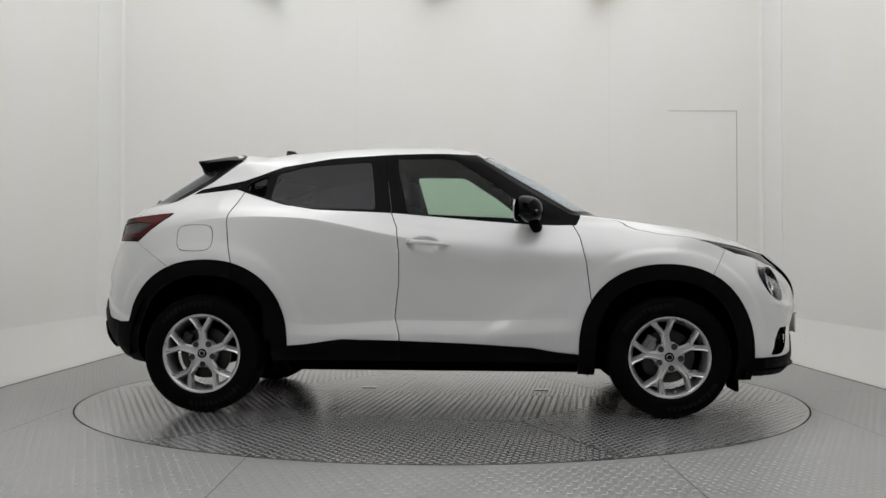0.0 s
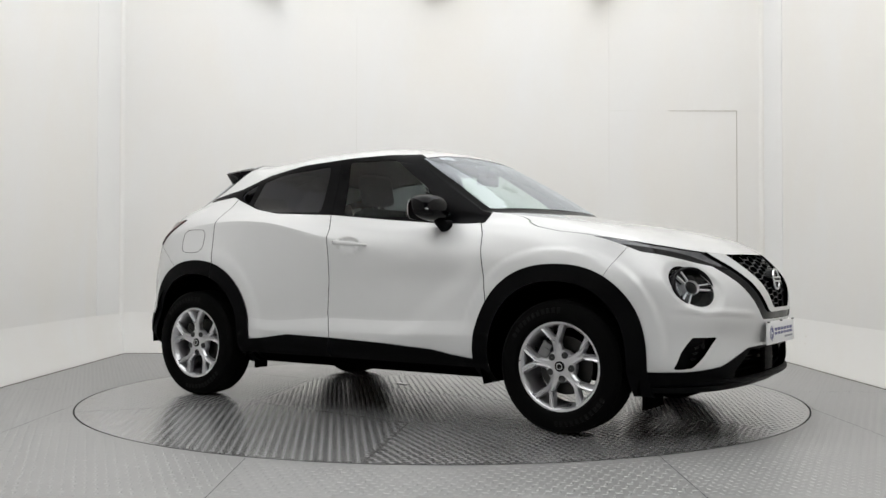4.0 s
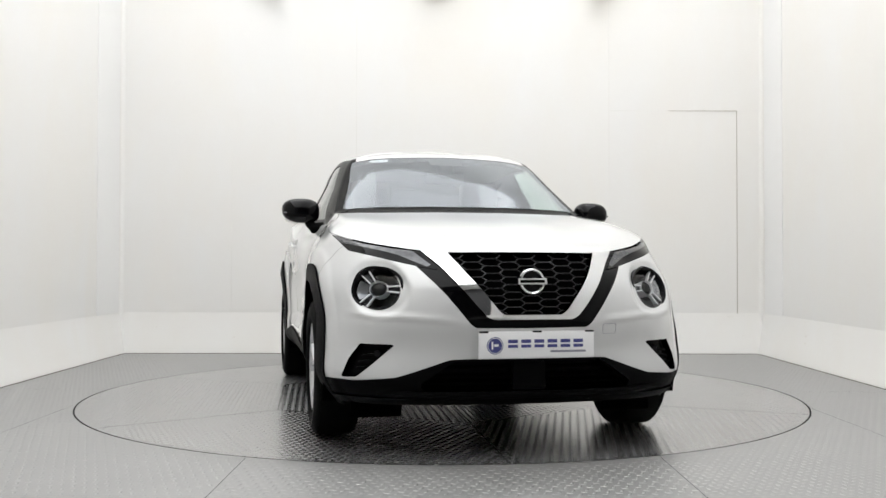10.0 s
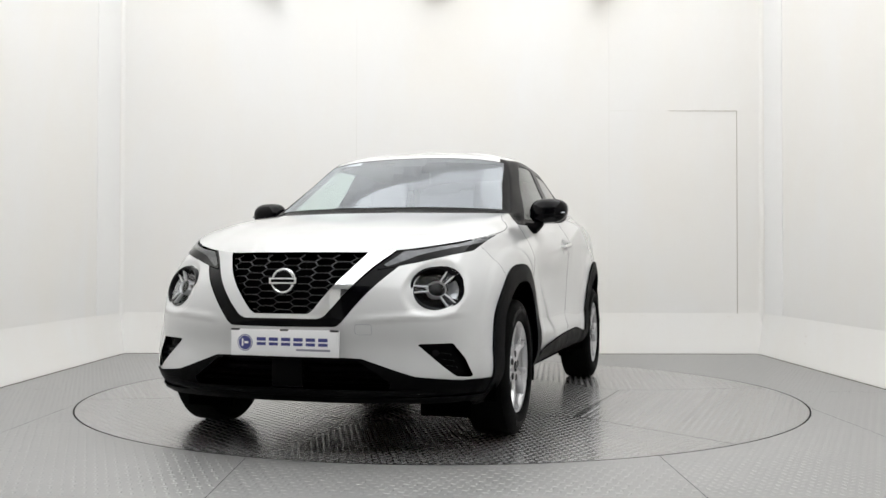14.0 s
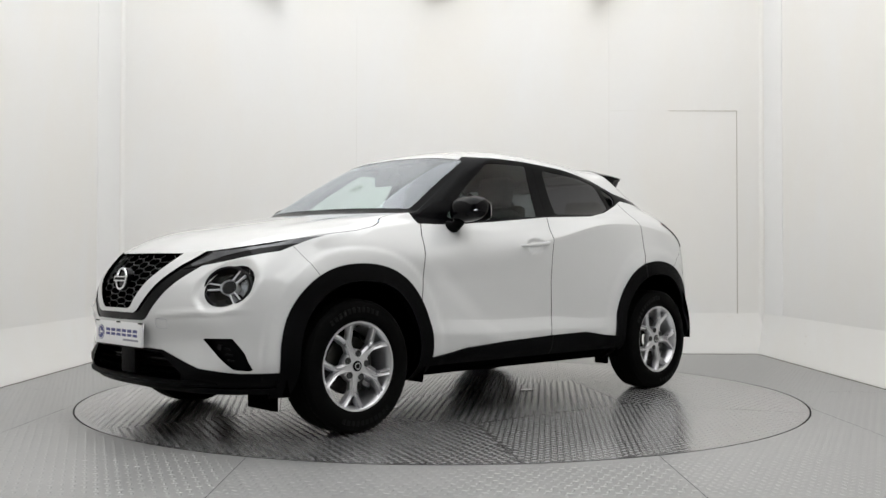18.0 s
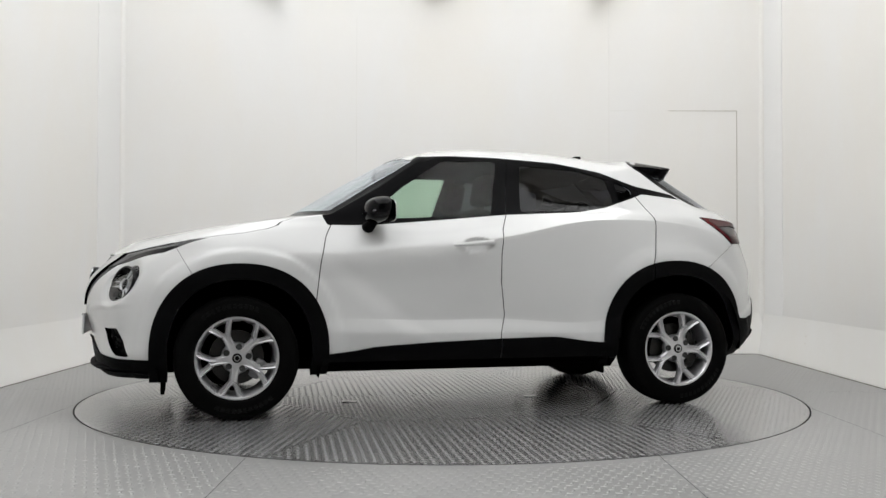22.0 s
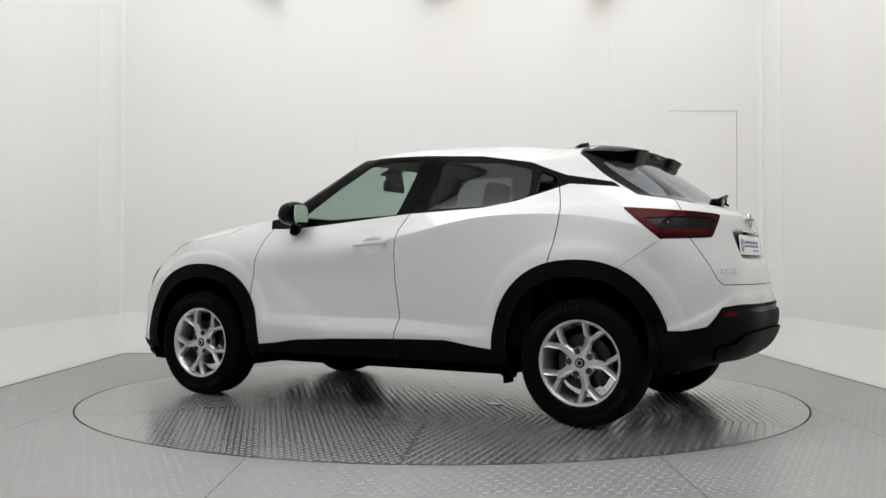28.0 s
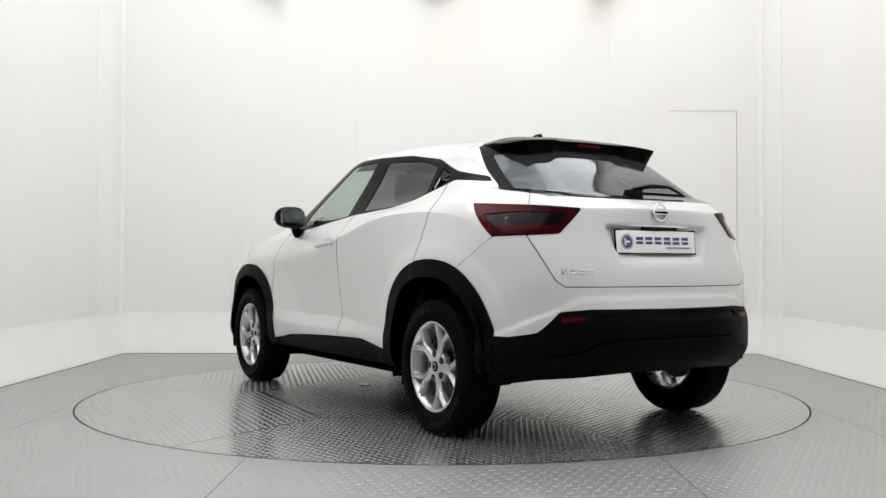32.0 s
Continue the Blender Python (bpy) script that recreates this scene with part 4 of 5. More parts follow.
strip, drl_low = take(drl, front(drl, [(.82, 1.0), (.80, .958), (.70, .932), (.62, .912), (.545, .890), (.500, .868), (.435, .838), (.40, .86), (.48, .93)]))
for M, N in ((drl_low, strip), (mirrored(drl_low), mirrored(strip))):
    ob = panel("daytime_lamp", M, GLOSS, car, out=-0.001, label="slim daytime running lamp under the bonnet edge")
    panel("light_guide", N, LAMP_CLEAR, ob, out=-0.001, label="clear light strip")
pair("fog_recess", fog, TRIM, car, out=-0.03)
panel("grille_surround", both(vee), GLOSS, car, out=-0.004, label="gloss black V-shaped grille surround")
panel("chrome_band", both(chrome), CHROME, car, out=0.006, thick=0.02, label="chrome V-shaped grille band")
panel("grille_back", both(grille), SHADE, car, out=-0.045)
for ob_m in (lamp_hole, mirrored(lamp_hole)):
    panel("headlamp_lens", ob_m, LENS, car, out=0.0, thick=0.003, inner=False, label="clear round headlamp lens").visible_shadow = False
lining = clip(HALF, 9.93 - V(HALF))
lining = clip(lining, -np.maximum(12.0 - U(lining), V(lining) - 10.0))
panel("headliner", both(lining), HEADLINER, car, out=-0.03, thick=0.004, label="grey cloth headliner")
# dark inner body behind the shut lines
inner = HALF
for cut in (FRONT_ARCH, REAR_ARCH):
    inner = clip(inner, -arch(inner, cut[0], cut[1], .405, .43))
inner = clip(inner, V(inner) - 6.6)
inner = clip(inner, -np.where(X(inner) > 1.4, np.hypot(Y(inner) - LAMP_Y, Z(inner) - LAMP_Z0) - LAMP_R - 0.01, 1.0))
inner = clip(inner, -front(inner, V_CHROME))
inner = clip(inner, -front(inner, FOG))
inner = clip(inner, -front(inner, LOWER_GRILLE))
panel("inner_body", both(inner), SHADE, car, out=-0.035, thick=0.004)
# ---- wheels ----
def wheel_at(x, y, turn):
    """A tyre and a five-spoke alloy rim; the wheel's own axis is z, outward."""
    w = new("wheel")
    w.parent = car
    w.matrix_basis = Matrix.Translation((x, y, 0.338)) @ Matrix.Rotation(radians(-90 if y > 0 else 90), 4, "X") @ Matrix.Rotation(radians(turn), 4, "Z")
    return w


def tyre_mesh():
    bm = bmesh.new()
    prof = [(.222, -.095), (.232, -.108), (.262, -.112), (.300, -.108), (.322, -.098), (.333, -.085), (.337, -.06), (.338, -.02), (.338, .02), (.337, .06),
            (.333, .085), (.322, .098), (.312, .103), (.310, .1025), (.300, .107), (.275, .111), (.262, .112), (.248, .1115), (.236, .108), (.228, .100), (.222, .092), (.218, .07)]
    lathe(bm, prof, 96)
    return bm


def tread_mesh():
    """Sipes: short dark blocks that stand out round the tread's shoulders."""
    bm = bmesh.new()
    for i in range(72):
        a = 2 * math.pi * i / 72
        m = Matrix.Rotation(a, 4, "Z")
        for s in (-1, 1):
            box(bm, (.330, -.010, s * .068 - .018), (.3350, .0085, s * .068 + .018), 0, m)
        box(bm, (.334, -.011, -.018), (.3387, .0075, .018), 0, m)
    return bm


def rim_barrel():
    bm = bmesh.new()
    lathe(bm, [(.214, -.09), (.200, -.085), (.192, -.05), (.194, .02), (.205, .060), (.214, .078), (.2245, .084), (.2285, .092), (.2255, .097), (.2165, .096), (.209, .088), (.203, .074)], 80)
    return bm


def spoke_mesh():
    """One forked spoke: a stem from the hub and two arms to the rim, with a ridge along the middle."""
    bm = bmesh.new()

    def arm(pts, widths, heights):
        rows = []
        for (x, y), w, h in zip(pts, widths, heights):
            rows.append((Vector((x, y, 0)), w, h))
        prev = None
        for i, (p, w, h) in enumerate(rows):
            d = (rows[min(i + 1, len(rows) - 1)][0] - rows[max(i - 1, 0)][0]).normalized()
            s = Vector((-d.y, d.x, 0))
            prof = [(-1.0, h - .034), (-1.0, h - .010), (-.62, h), (-.12, h - .007), (.12, h - .007), (.62, h), (1.0, h - .010), (1.0, h - .034)]
            ring = [bm.verts.new(p + s * (k * w) + Vector((0, 0, z))) for k, z in prof]
            if prev:
                for k in range(len(ring)):
                    j = (k + 1) % len(ring)
                    bm.faces.new((prev[k], prev[j], ring[j], ring[k]))
            prev = ring
    arm([(.030, 0), (.070, 0), (.100, 0), (.128, 0), (.150, 0)], [.032, .0255, .0225, .0235, .0215], [.080, .081, .083, .086, .087])
    for s in (-1, 1):
        a = radians(s * 16.2)
        arm([(.108, s * .006), (.136, s * .0125), (.158, s * .026), (.186, s * .043), (.215 * math.cos(a), .215 * math.sin(a))], [.012, .0150, .0158, .0162, .0185], [.083, .0865, .089, .092, .094])
    return bm


def hub_mesh():
    bm = bmesh.new()
    lathe(bm, [(.086, .040), (.085, .066), (.079, .0755), (.034, .081), (.030, .080), (.028, .082), (.0005, .083)], 40)
    return bm


MESH_TYRE, MESH_TREAD, MESH_RIM, MESH_SPOKE, MESH_HUB = tyre_mesh(), tread_mesh(), rim_barrel(), spoke_mesh(), hub_mesh()


def lug_hole_mesh():
    bm = bmesh.new()
    lathe(bm, [(.0175, .0770), (.0168, .0822), (.0150, .0816), (.0005, .0812)], 18)
    return bm


def dish_mesh(profile, steps=32):
    bm = bmesh.new()
    lathe(bm, profile, steps)
    return bm


def caliper_mesh():
    bm = bmesh.new()
    box(bm, (.100, -.055, .005), (.158, .055, .045), .012)
    box(bm, (.090, -.030, .040), (.135, .030, .056), .008)
    return bm


MESH_CAP, MESH_CAPRING = dish_mesh([(.027, .080), (.0265, .0855), (.024, .087), (.0005, .0872)]), dish_mesh([(.017, .087), (.017, .0885), (.013, .0885), (.013, .087)])
MESH_DISC = dish_mesh([(.07, .000), (.07, .012), (.148, .012), (.148, -.010), (.05, -.010)], 48)
MESH_HOLE, MESH_CALIPER, MESH_REAR_CALIPER = lug_hole_mesh(), caliper_mesh(), caliper_mesh()


def shared(cache, name, bm, mat, parent, m=None, label="", smooth=True):
    """One mesh for all alike parts: built the first time, shared after."""
    if name not in cache:
        cache[name] = part(name, bm, mat, parent, label, smooth).data
        ob = bpy.data.objects[name]
    else:
        ob = new(name, cache[name])
        ob.parent = parent
        if label:
            ob["label"] = label
    if m is not None:
        ob.matrix_basis = m
    return ob


def sidewall_mark():
    """Raised plain bar pattern on the sidewall, where the tyre's lettering stands."""
    bm = bmesh.new()
    for start in (60, 240):
        for k in range(11):
            m = Matrix.Rotation(radians(start + 6.0 * k), 4, "Z")
            box(bm, (.270, -.010, .106), (.296, .010, .1118), .0015, m)
    return bm


MESH_MARKS = sidewall_mark()
POOL = {}
for x, y, turn in ((1.318, .785, 8.6), (1.318, -.785, 28.5), (-1.318, .785, 32.0), (-1.318, -.785, 19.4)):
    w = wheel_at(x, y, turn)
    shared(POOL, "tyre", MESH_TYRE, RUBBER, w, label="black rubber tyre")
    shared(POOL, "tread", MESH_TREAD, RUBBER, w)["kind"] = "stuff"
    shared(POOL, "sidewall_mark", MESH_MARKS, MARKS, w, label="raised bar pattern on the sidewall")["kind"] = "stuff"
    shared(POOL, "rim", MESH_RIM, ALLOY, w, label="silver five-spoke alloy rim")
    shared(POOL, "hub", MESH_HUB, ALLOY, w)
    shared(POOL, "hub_cap", MESH_CAP, GLOSS, w)
    shared(POOL, "cap_ring", MESH_CAPRING, CHROME, w)
    for k in range(5):
        shared(POOL, "spoke", MESH_SPOKE, ALLOY, w, Matrix.Rotation(radians(72 * k), 4, "Z"))
        shared(POOL, "bolt_hole", MESH_HOLE, GAP, w, Matrix.Rotation(radians(72 * k + 36), 4, "Z") @ Matrix.Translation((.0625, 0, .0)))
    shared(POOL, "brake_disc", MESH_DISC, STEEL, w)
    shared(POOL, "brake_caliper" if x > 0 else "rear_caliper", MESH_CALIPER if x > 0 else MESH_REAR_CALIPER, CALIPER if x > 0 else STEEL, w, Matrix.Rotation(radians(150 - turn), 4, "Z"))


def arch_liner(x, cz, s, end=1.10):
    """The dark housing over a wheel."""
    bm = bmesh.new()
    rows = []
    for i in range(25):
        a = math.pi * (-0.10 + (end + 0.10) * i / 24)
        rows.append([bm.verts.new((x + .445 * math.cos(a), s * yy, cz + .455 * math.sin(a))) for yy in (.40, .62, .87)])
    for a, b in zip(rows, rows[1:]):
        for k in range(2):
            bm.faces.new((a[k], a[k + 1], b[k + 1], b[k]))
    bm.faces.new([r[0] for r in rows])
    part("wheel_housing", bm, SHADE, car)


for s in (-1, 1):
    arch_liner(FRONT_ARCH[0], FRONT_ARCH[1], s)
    arch_liner(REAR_ARCH[0], REAR_ARCH[1], s, 1.04)
bm = bmesh.new()
box(bm, (-1.05, -.55, .25), (1.98, .55, .30), .02)
box(bm, (-.82, -.76, .238), (.84, .76, .30), .02)
part("floor_pan", bm, SHADE, car, "dark underbody floor pan")
# ---- fittings on the body ----
from mathutils.bvhtree import BVHTree

WHOLE = both(HALF)
TREE = BVHTree.FromPolygons([tuple(p) for p in WHOLE[0][:, :3].tolist()], [tuple(f) for f in WHOLE[1].tolist()])


def on_side(x, z, s=1):
    """The skin's point and outward normal, met from the side (s = 1: left)."""
    p, n, _, _ = TREE.ray_cast(Vector((x, s * 2.5, z)), Vector((0, -s, 0)))
    return p, (n if n.y * s > 0 else -n)


def on_front(y, z):
    p, n, _, _ = TREE.ray_cast(Vector((3.5, y, z)), Vector((-1, 0, 0)))
    return p, (n if n.x > 0 else -n)


def on_rear(y, z):
    p, n, _, _ = TREE.ray_cast(Vector((-3.5, y, z)), Vector((1, 0, 0)))
    return p, (n if n.x < 0 else -n)


def on_top(x, y):
    p, n, _, _ = TREE.ray_cast(Vector((x, y, 3)), Vector((0, 0, -1)))
    return p, (n if n.z > 0 else -n)


def frame_at(p, n, up=Vector((0, 0, 1))):
    """A pose whose z is n and whose y leans to up."""
    n = n.normalized()
    x = up.cross(n).normalized()
    y = n.cross(x)
    m = Matrix((x, y, n)).transposed().to_4x4()
    m.translation = p
    return m


# headlamps
def headlamp(s):
    p, n = on_front(s * LAMP_Y, LAMP_Z0)
    n = Vector((n.x, n.y, n.z * 0.6)).normalized()
    m = frame_at(p, n) @ Matrix.Diagonal((min(1.4, 1 / n.x), 1, 1, 1))
    inward = -1 if (m.to_3x3() @ Vector((1, 0, 0))).y * s > 0 else 1
    lamp = new("headlamp")
    lamp.parent = car
    lamp.matrix_basis = m
    lamp["label"] = "round headlamp with a three-armed silver reflector"
    bm = bmesh.new()
    lathe(bm, [(LAMP_R + .004, -.05), (LAMP_R + .006, -.012), (LAMP_R + .003, -.002), (LAMP_R - .006, -.004), (LAMP_R - .010, -.02), (LAMP_R - .022, -.05), (.05, -.064), (.0005, -.066)], 48)
    part("bowl", bm, BOWL, lamp, "dark chrome lamp bowl")
    bm = bmesh.new()
    lathe(bm, [(.037, -.06), (.037, -.020), (.0355, -.016), (.034, -.018), (.033, -.034)], 36)
    part("projector_ring", bm, REFLECTOR, lamp, "chrome projector ring")
    bm = bmesh.new()
    lathe(bm, [(.034, -.030), (.030, -.024), (.020, -.020), (.008, -.018), (.0005, -.0175)], 32)
    part("projector_lens", bm, GLOSS, lamp, "glass projector lens")
    for a in (0, 128, 236):
        ang = radians(a if inward > 0 else 180 - a)
        r = Matrix.Rotation(ang, 4, "Z")
        x0, x1, z0, z1 = .036, LAMP_R - .009, -.030, -.012
        # a channel that widens outwards: bright edges, a darker floor between them
        w0, w1, t = .013, .019, .0050
        for k in (-1, 1):
            bm = bmesh.new()
            ring = [(x0, k * w0, z1 - .004), (x1, k * w1, z1), (x1, k * (w1 - t), z1), (x0, k * (w0 - t), z1 - .004)]
            top = [bm.verts.new(r @ Vector(q)) for q in ring]
            low_ring = [bm.verts.new(r @ Vector((x, y, z0))) for x, y, _ in ring]
            bm.faces.new(top)
            for i in range(4):
                j = (i + 1) % 4
                bm.faces.new((top[i], top[j], low_ring[j], low_ring[i]))
            part("reflector_edge", bm, REFLECTOR, lamp, "bright silver reflector edge", smooth=False)
        bm = bmesh.new()
        rows = []
        for x, w in ((x0, w0 - t), ((x0 + x1) / 2, (w0 + w1) / 2 - t), (x1, w1 - t)):
            rows.append([bm.verts.new(r @ Vector((x, k * w, z0 + .006 - .006 * (1 - abs(k)) + (x - x0) * .12))) for k in (-1, 0, 1)])
        for p_, q_ in zip(rows, rows[1:]):
            for k in range(2):
                bm.faces.new((p_[k], p_[k + 1], q_[k + 1], q_[k]))
        part("reflector_face", bm, LAMP_GREY if a else LAMP_DIM, lamp, smooth=False)
    # the bright segment between the two outer arms
    bm = bmesh.new()
    rows = []
    for i in range(9):
        a = radians(150 + 64 * i / 8)
        a = a if inward > 0 else math.pi - a
        rows.append([bm.verts.new((q * math.cos(a), q * math.sin(a), z)) for q, z in ((.046, -.040), (.068, -.036), (LAMP_R - .014, -.024))])
    for p_, q_ in zip(rows, rows[1:]):
        for k in range(2):
            bm.faces.new((p_[k], p_[k + 1], q_[k + 1], q_[k]))
    part("reflector_segment", bm, LAMP_WHITE, lamp, "clear reflector segment")


for s in (-1, 1):
    headlamp(s)

# front grille: a lattice of long hexagons
def lattice():
    bm = bmesh.new()
    w, h = .109, .0325
    done = set()

    def inside(y, z):
        half = np.interp(z, [.625, .645, .806, .893], [.126, .150, .278, .338])
        return abs(y) < half and .632 < z < .890
    for i in range(-5, 6):
        for j in range(-6, 6):
            cy, cz = i * w * .75, .76 + j * h + (h / 2 if i % 2 else 0)
            ring = [(cy + w * .48, cz), (cy + w * .27, cz + h / 2), (cy - w * .27, cz + h / 2), (cy - w * .48, cz), (cy - w * .27, cz - h / 2), (cy + w * .27, cz - h / 2)]
            for k in range(6):
                a, b = ring[k], ring[(k + 1) % 6]
                if not (inside(*a) or inside(*b)):
                    continue
                if not (inside(*a) and inside(*b)):
                    o, q = (a, b) if inside(*a) else (b, a)
                    for step in range(8):
                        mid = ((o[0] + q[0]) / 2, (o[1] + q[1]) / 2)
                        if inside(*mid):
                            o = mid
                        else:
                            q = mid
                    a, b = (a, o) if inside(*a) else (o, b)
                ident = tuple(sorted((tuple(round(c, 3) for c in a), tuple(round(c, 3) for c in b))))
                if ident in done or math.dist(a, b) < .004:
                    continue
                done.add(ident)
                pa, pb = on_front(*a)[0], on_front(*b)[0]
                tube(bm, [pa - Vector((.018, 0, 0)), pb - Vector((.018, 0, 0))], .0026, 5)
    return bm


grille_ob = new("grille")
grille_ob.parent = car
grille_ob["label"] = "black hexagon lattice grille"
part("lattice", lattice(), LATTICE, grille_ob, "dark satin hexagon lattice")


def emblem(p, n, size):
    """A plain round chrome badge: a ring and a bar."""
    m = frame_at(p, n)
    ob = new("badge")
    ob.parent = car
    ob.matrix_basis = m
    ob["label"] = "plain round chrome badge with a cross bar"
    bm = bmesh.new()
    ring = [(size * math.cos(2 * math.pi * i / 40), size * math.sin(2 * math.pi * i / 40), .008) for i in range(40)]
    tube(bm, ring, size * .13, 8, closed=True)
    part("ring", bm, CHROME, ob)
    bm = box(bmesh.new(), (-size * 1.28, -size * .27, .004), (size * 1.28, size * .27, .017), .003)
    part("bar", bm, CHROME, ob)
    bm = box(bmesh.new(), (-size * 1.08, -size * .13, .0171), (size * 1.08, size * .13, .0178))
    part("bar_inlay", bm, TRIM, ob, smooth=False)
    if size > .045:
        bm = bmesh.new()
        lathe(bm, [(size * 1.16, -.03), (size * 1.16, .000), (size * 1.10, .004), (.0005, .004)], 36)
        part("backing", bm, GLOSS, ob)


p, n = on_front(0, .772)
emblem(p + Vector((.004, 0, 0)), Vector((1, 0, .12)), .052)
p, n = on_rear(0, 1.100)
emblem(p, Vector((-1, 0, .10)), .040)


# number plates, with bars in place of the lettering
def number_plate(p, n, s):
    """s: -1 when the plate is read from the front of the car."""
    m = frame_at(p, n)
    ob = new("number_plate")
    ob.parent = car
    ob.matrix_basis = m
    ob["label"] = "white number plate with a blue disc and dark blue bars"
    part("backing", box(bmesh.new(), (-.262, -.059, -.006), (.262, .059, .001), .002), SIGN_WHITE if s < 0 else TRIM, ob)
    part("plate_face", box(bmesh.new(), (-.256, -.054, .001), (.256, .054, .004), .0015), SIGN_WHITE, ob)
    bm = bmesh.new()
    lathe(bm, [(.037, .004), (.037, .0052), (.0005, .0052)], 32, Matrix.Translation((-.190, -.002, 0)))
    part("disc", bm, SIGN_BLUE, ob, "dark blue disc")
    bm = bmesh.new()
    lathe(bm, [(.0335, .0052), (.0335, .0058), (.031, .0058), (.031, .0052)], 32, Matrix.Translation((-.190, -.002, 0)))
    part("disc_ring", bm, SIGN_WHITE, ob)
    for lo, hi in (((-.206, -.018, .0052), (-.198, .016, .0060)), ((-.194, -.006, .0052), (-.174, .004, .0060))):
        part("disc_mark", box(bmesh.new(), lo, hi), SIGN_WHITE, ob, smooth=False)
    for k in range(6):
        x = -.132 + k * .0595
        bm = bmesh.new()
        box(bm, (x, .008, .004), (x + .044, .023, .0053))
        box(bm, (x, -.012, .004), (x + .044, .001, .0053))
        part("bar", bm, SIGN_BLUE, ob, smooth=False)
    part("small_bar", box(bmesh.new(), (.060, -.034, .004), (.222, -.025, .0050)), SIGN_GREY, ob, smooth=False)
    for x in (-.24, 0.0, .24):
        part("clip", box(bmesh.new(), (x - .02, .053, -.002), (x + .02, .060, .0055), .001), GLOSS, ob)


number_plate(Vector((2.172, .016, .500)), Vector((1, 0, .02)), -1)
number_plate(Vector((-2.002, .028, .958)), Vector((-1, 0, .10)), 1)

# plate lamp bar over the rear plate, model badge bars, wiper, aerial
bm = bmesh.new()
pts = [on_rear(y, 1.034)[0] + Vector((-.006, 0, 0)) for y in (.20, .17, .10, 0, -.10, -.17, -.20)]
tube(bm, pts, [.002, .0045, .006, .006, .006, .0045, .002], 8)
part("tailgate_strip", bm, CHROME, car, "chrome strip over the number plate")
bm = bmesh.new()
a = on_rear(0, 1.026)[0]
box(bm, (a.x - .016, -.11, 1.014), (a.x + .01, .11, 1.030), .004)
part("tailgate_handle", bm, GLOSS, car, "gloss black tailgate release")
for k in range(4):
    y = .572 - k * .040
    a, n = on_rear(y, .815)
    m = frame_at(a, n)
    bm = bmesh.new()
    box(bm, (-.014, -.012, .000), (.014, -.003, .004), .001, m)
    box(bm, (-.014, .003, .000), (.014, .012, .004), .001, m)
    part("badge_bar", bm, CHROME, car, "small chrome badge bar")

wiper = new("rear_wiper")
wiper.parent = car
wiper["label"] = "black rear window wiper"
base = on_rear(.02, 1.200)[0]
bm = bmesh.new()
box(bm, (base.x - .045, -.035, 1.178), (base.x + .02, .045, 1.228), .014)
part("wiper_motor_cover", bm, GLOSS, wiper)
bm = bmesh.new()
tip = on_rear(-.36, 1.215)[0]
tube(bm, [base + Vector((-.036, .01, .022)), base + Vector((-.045, -.10, .045)), tip + Vector((-.045, .12, .035)), tip + Vector((-.020, .0, .004))], [.011, .011, .009, .006], 8)
part("wiper_arm", bm, TRIM, wiper)
bm = bmesh.new()
tube(bm, [on_rear(y, 1.203)[0] + Vector((-.016, 0, .006)) for y in (.0, -.12, -.24, -.37)], .007, 6)
part("wiper_blade", bm, RUBBER, wiper)

bm = bmesh.new()
r0 = on_top(-.98, 0)[0]
prof = [(-.930, .0, .020), (-.955, .014, .018), (-.985, .031, .012), (-1.005, .036, .008), (-1.036, .036, .008), (-1.042, .0, .020)]
rows = []
for s in (-1, 1):
    rows.append([bm.verts.new((x, s * w, r0.z + .012 * (x + .98) * -1 + h - .004)) for x, h, w in prof])
bm.faces.new(rows[0])
bm.faces.new(rows[1][::-1])
for i in range(len(prof)):
    j = (i + 1) % len(prof)
    bm.faces.new((rows[0][i], rows[0][j], rows[1][j], rows[1][i]))
part("aerial_fin", bm, GLOSS, car, "black shark fin aerial", smooth=False)


# roof spoiler: a black wing over the rear window with two deep ears
def spoiler():
    bm = bmesh.new()
    rows = []
    ys = np.concatenate([np.linspace(-.495, -.45, 5), np.linspace(-.44, -.23, 7), [-.215, -.195], np.linspace(-.17, .17, 9), [.195, .215], np.linspace(.23, .44, 7), np.linspace(.45, .495, 5)])
    for y in ys:
        a = abs(y)
        ear = smooth_step((a - .185) / .06)
        tip = smooth_step((a - .42) / .08)
        root = on_top(-1.24 + .06 * smooth_step((a - .3) / .15), min(a, .50))[0]
        zt = 1.503 - .10 * a * a - .008 * tip + .004 * ear
        xt = -1.472 - .022 * ear + .095 * tip * tip
        lead = Vector((root.x, y, root.z + .003))
        mid = Vector(((root.x + xt) / 2, y, (root.z + zt) / 2 + .006))
        under = Vector((-1.450 - .015 * ear + .19 * tip, y, 1.452 - .10 * a * a - .026 * ear))
        sec = [lead, mid, Vector((xt + .02, y, zt + .002)), Vector((xt, y, zt - .003)), Vector((xt + .004, y, zt - .011 + .004 * tip)), Vector((xt + .018 + .035 * tip, y, zt - .014 - (.012 + .018 * ear) * (1 - tip))),
               under, Vector((root.x - .07, y, root.z - .07))]
        rows.append([bm.verts.new(v) for v in sec])
    for a, b in zip(rows, rows[1:]):
        for k in range(len(a)):
            j = (k + 1) % len(a)
            bm.faces.new((a[k], a[j], b[j], b[k]))
    bm.faces.new(rows[0])
    bm.faces.new(rows[-1][::-1])
    return bm


part("roof_spoiler", spoiler(), TRIM, car, "satin black roof spoiler", angle=50)
bm = box(bmesh.new(), (-1.468, -.075, 1.472), (-1.450, .075, 1.489), .003)
part("brake_light", bm, RED_LENS, car, "red high brake light")


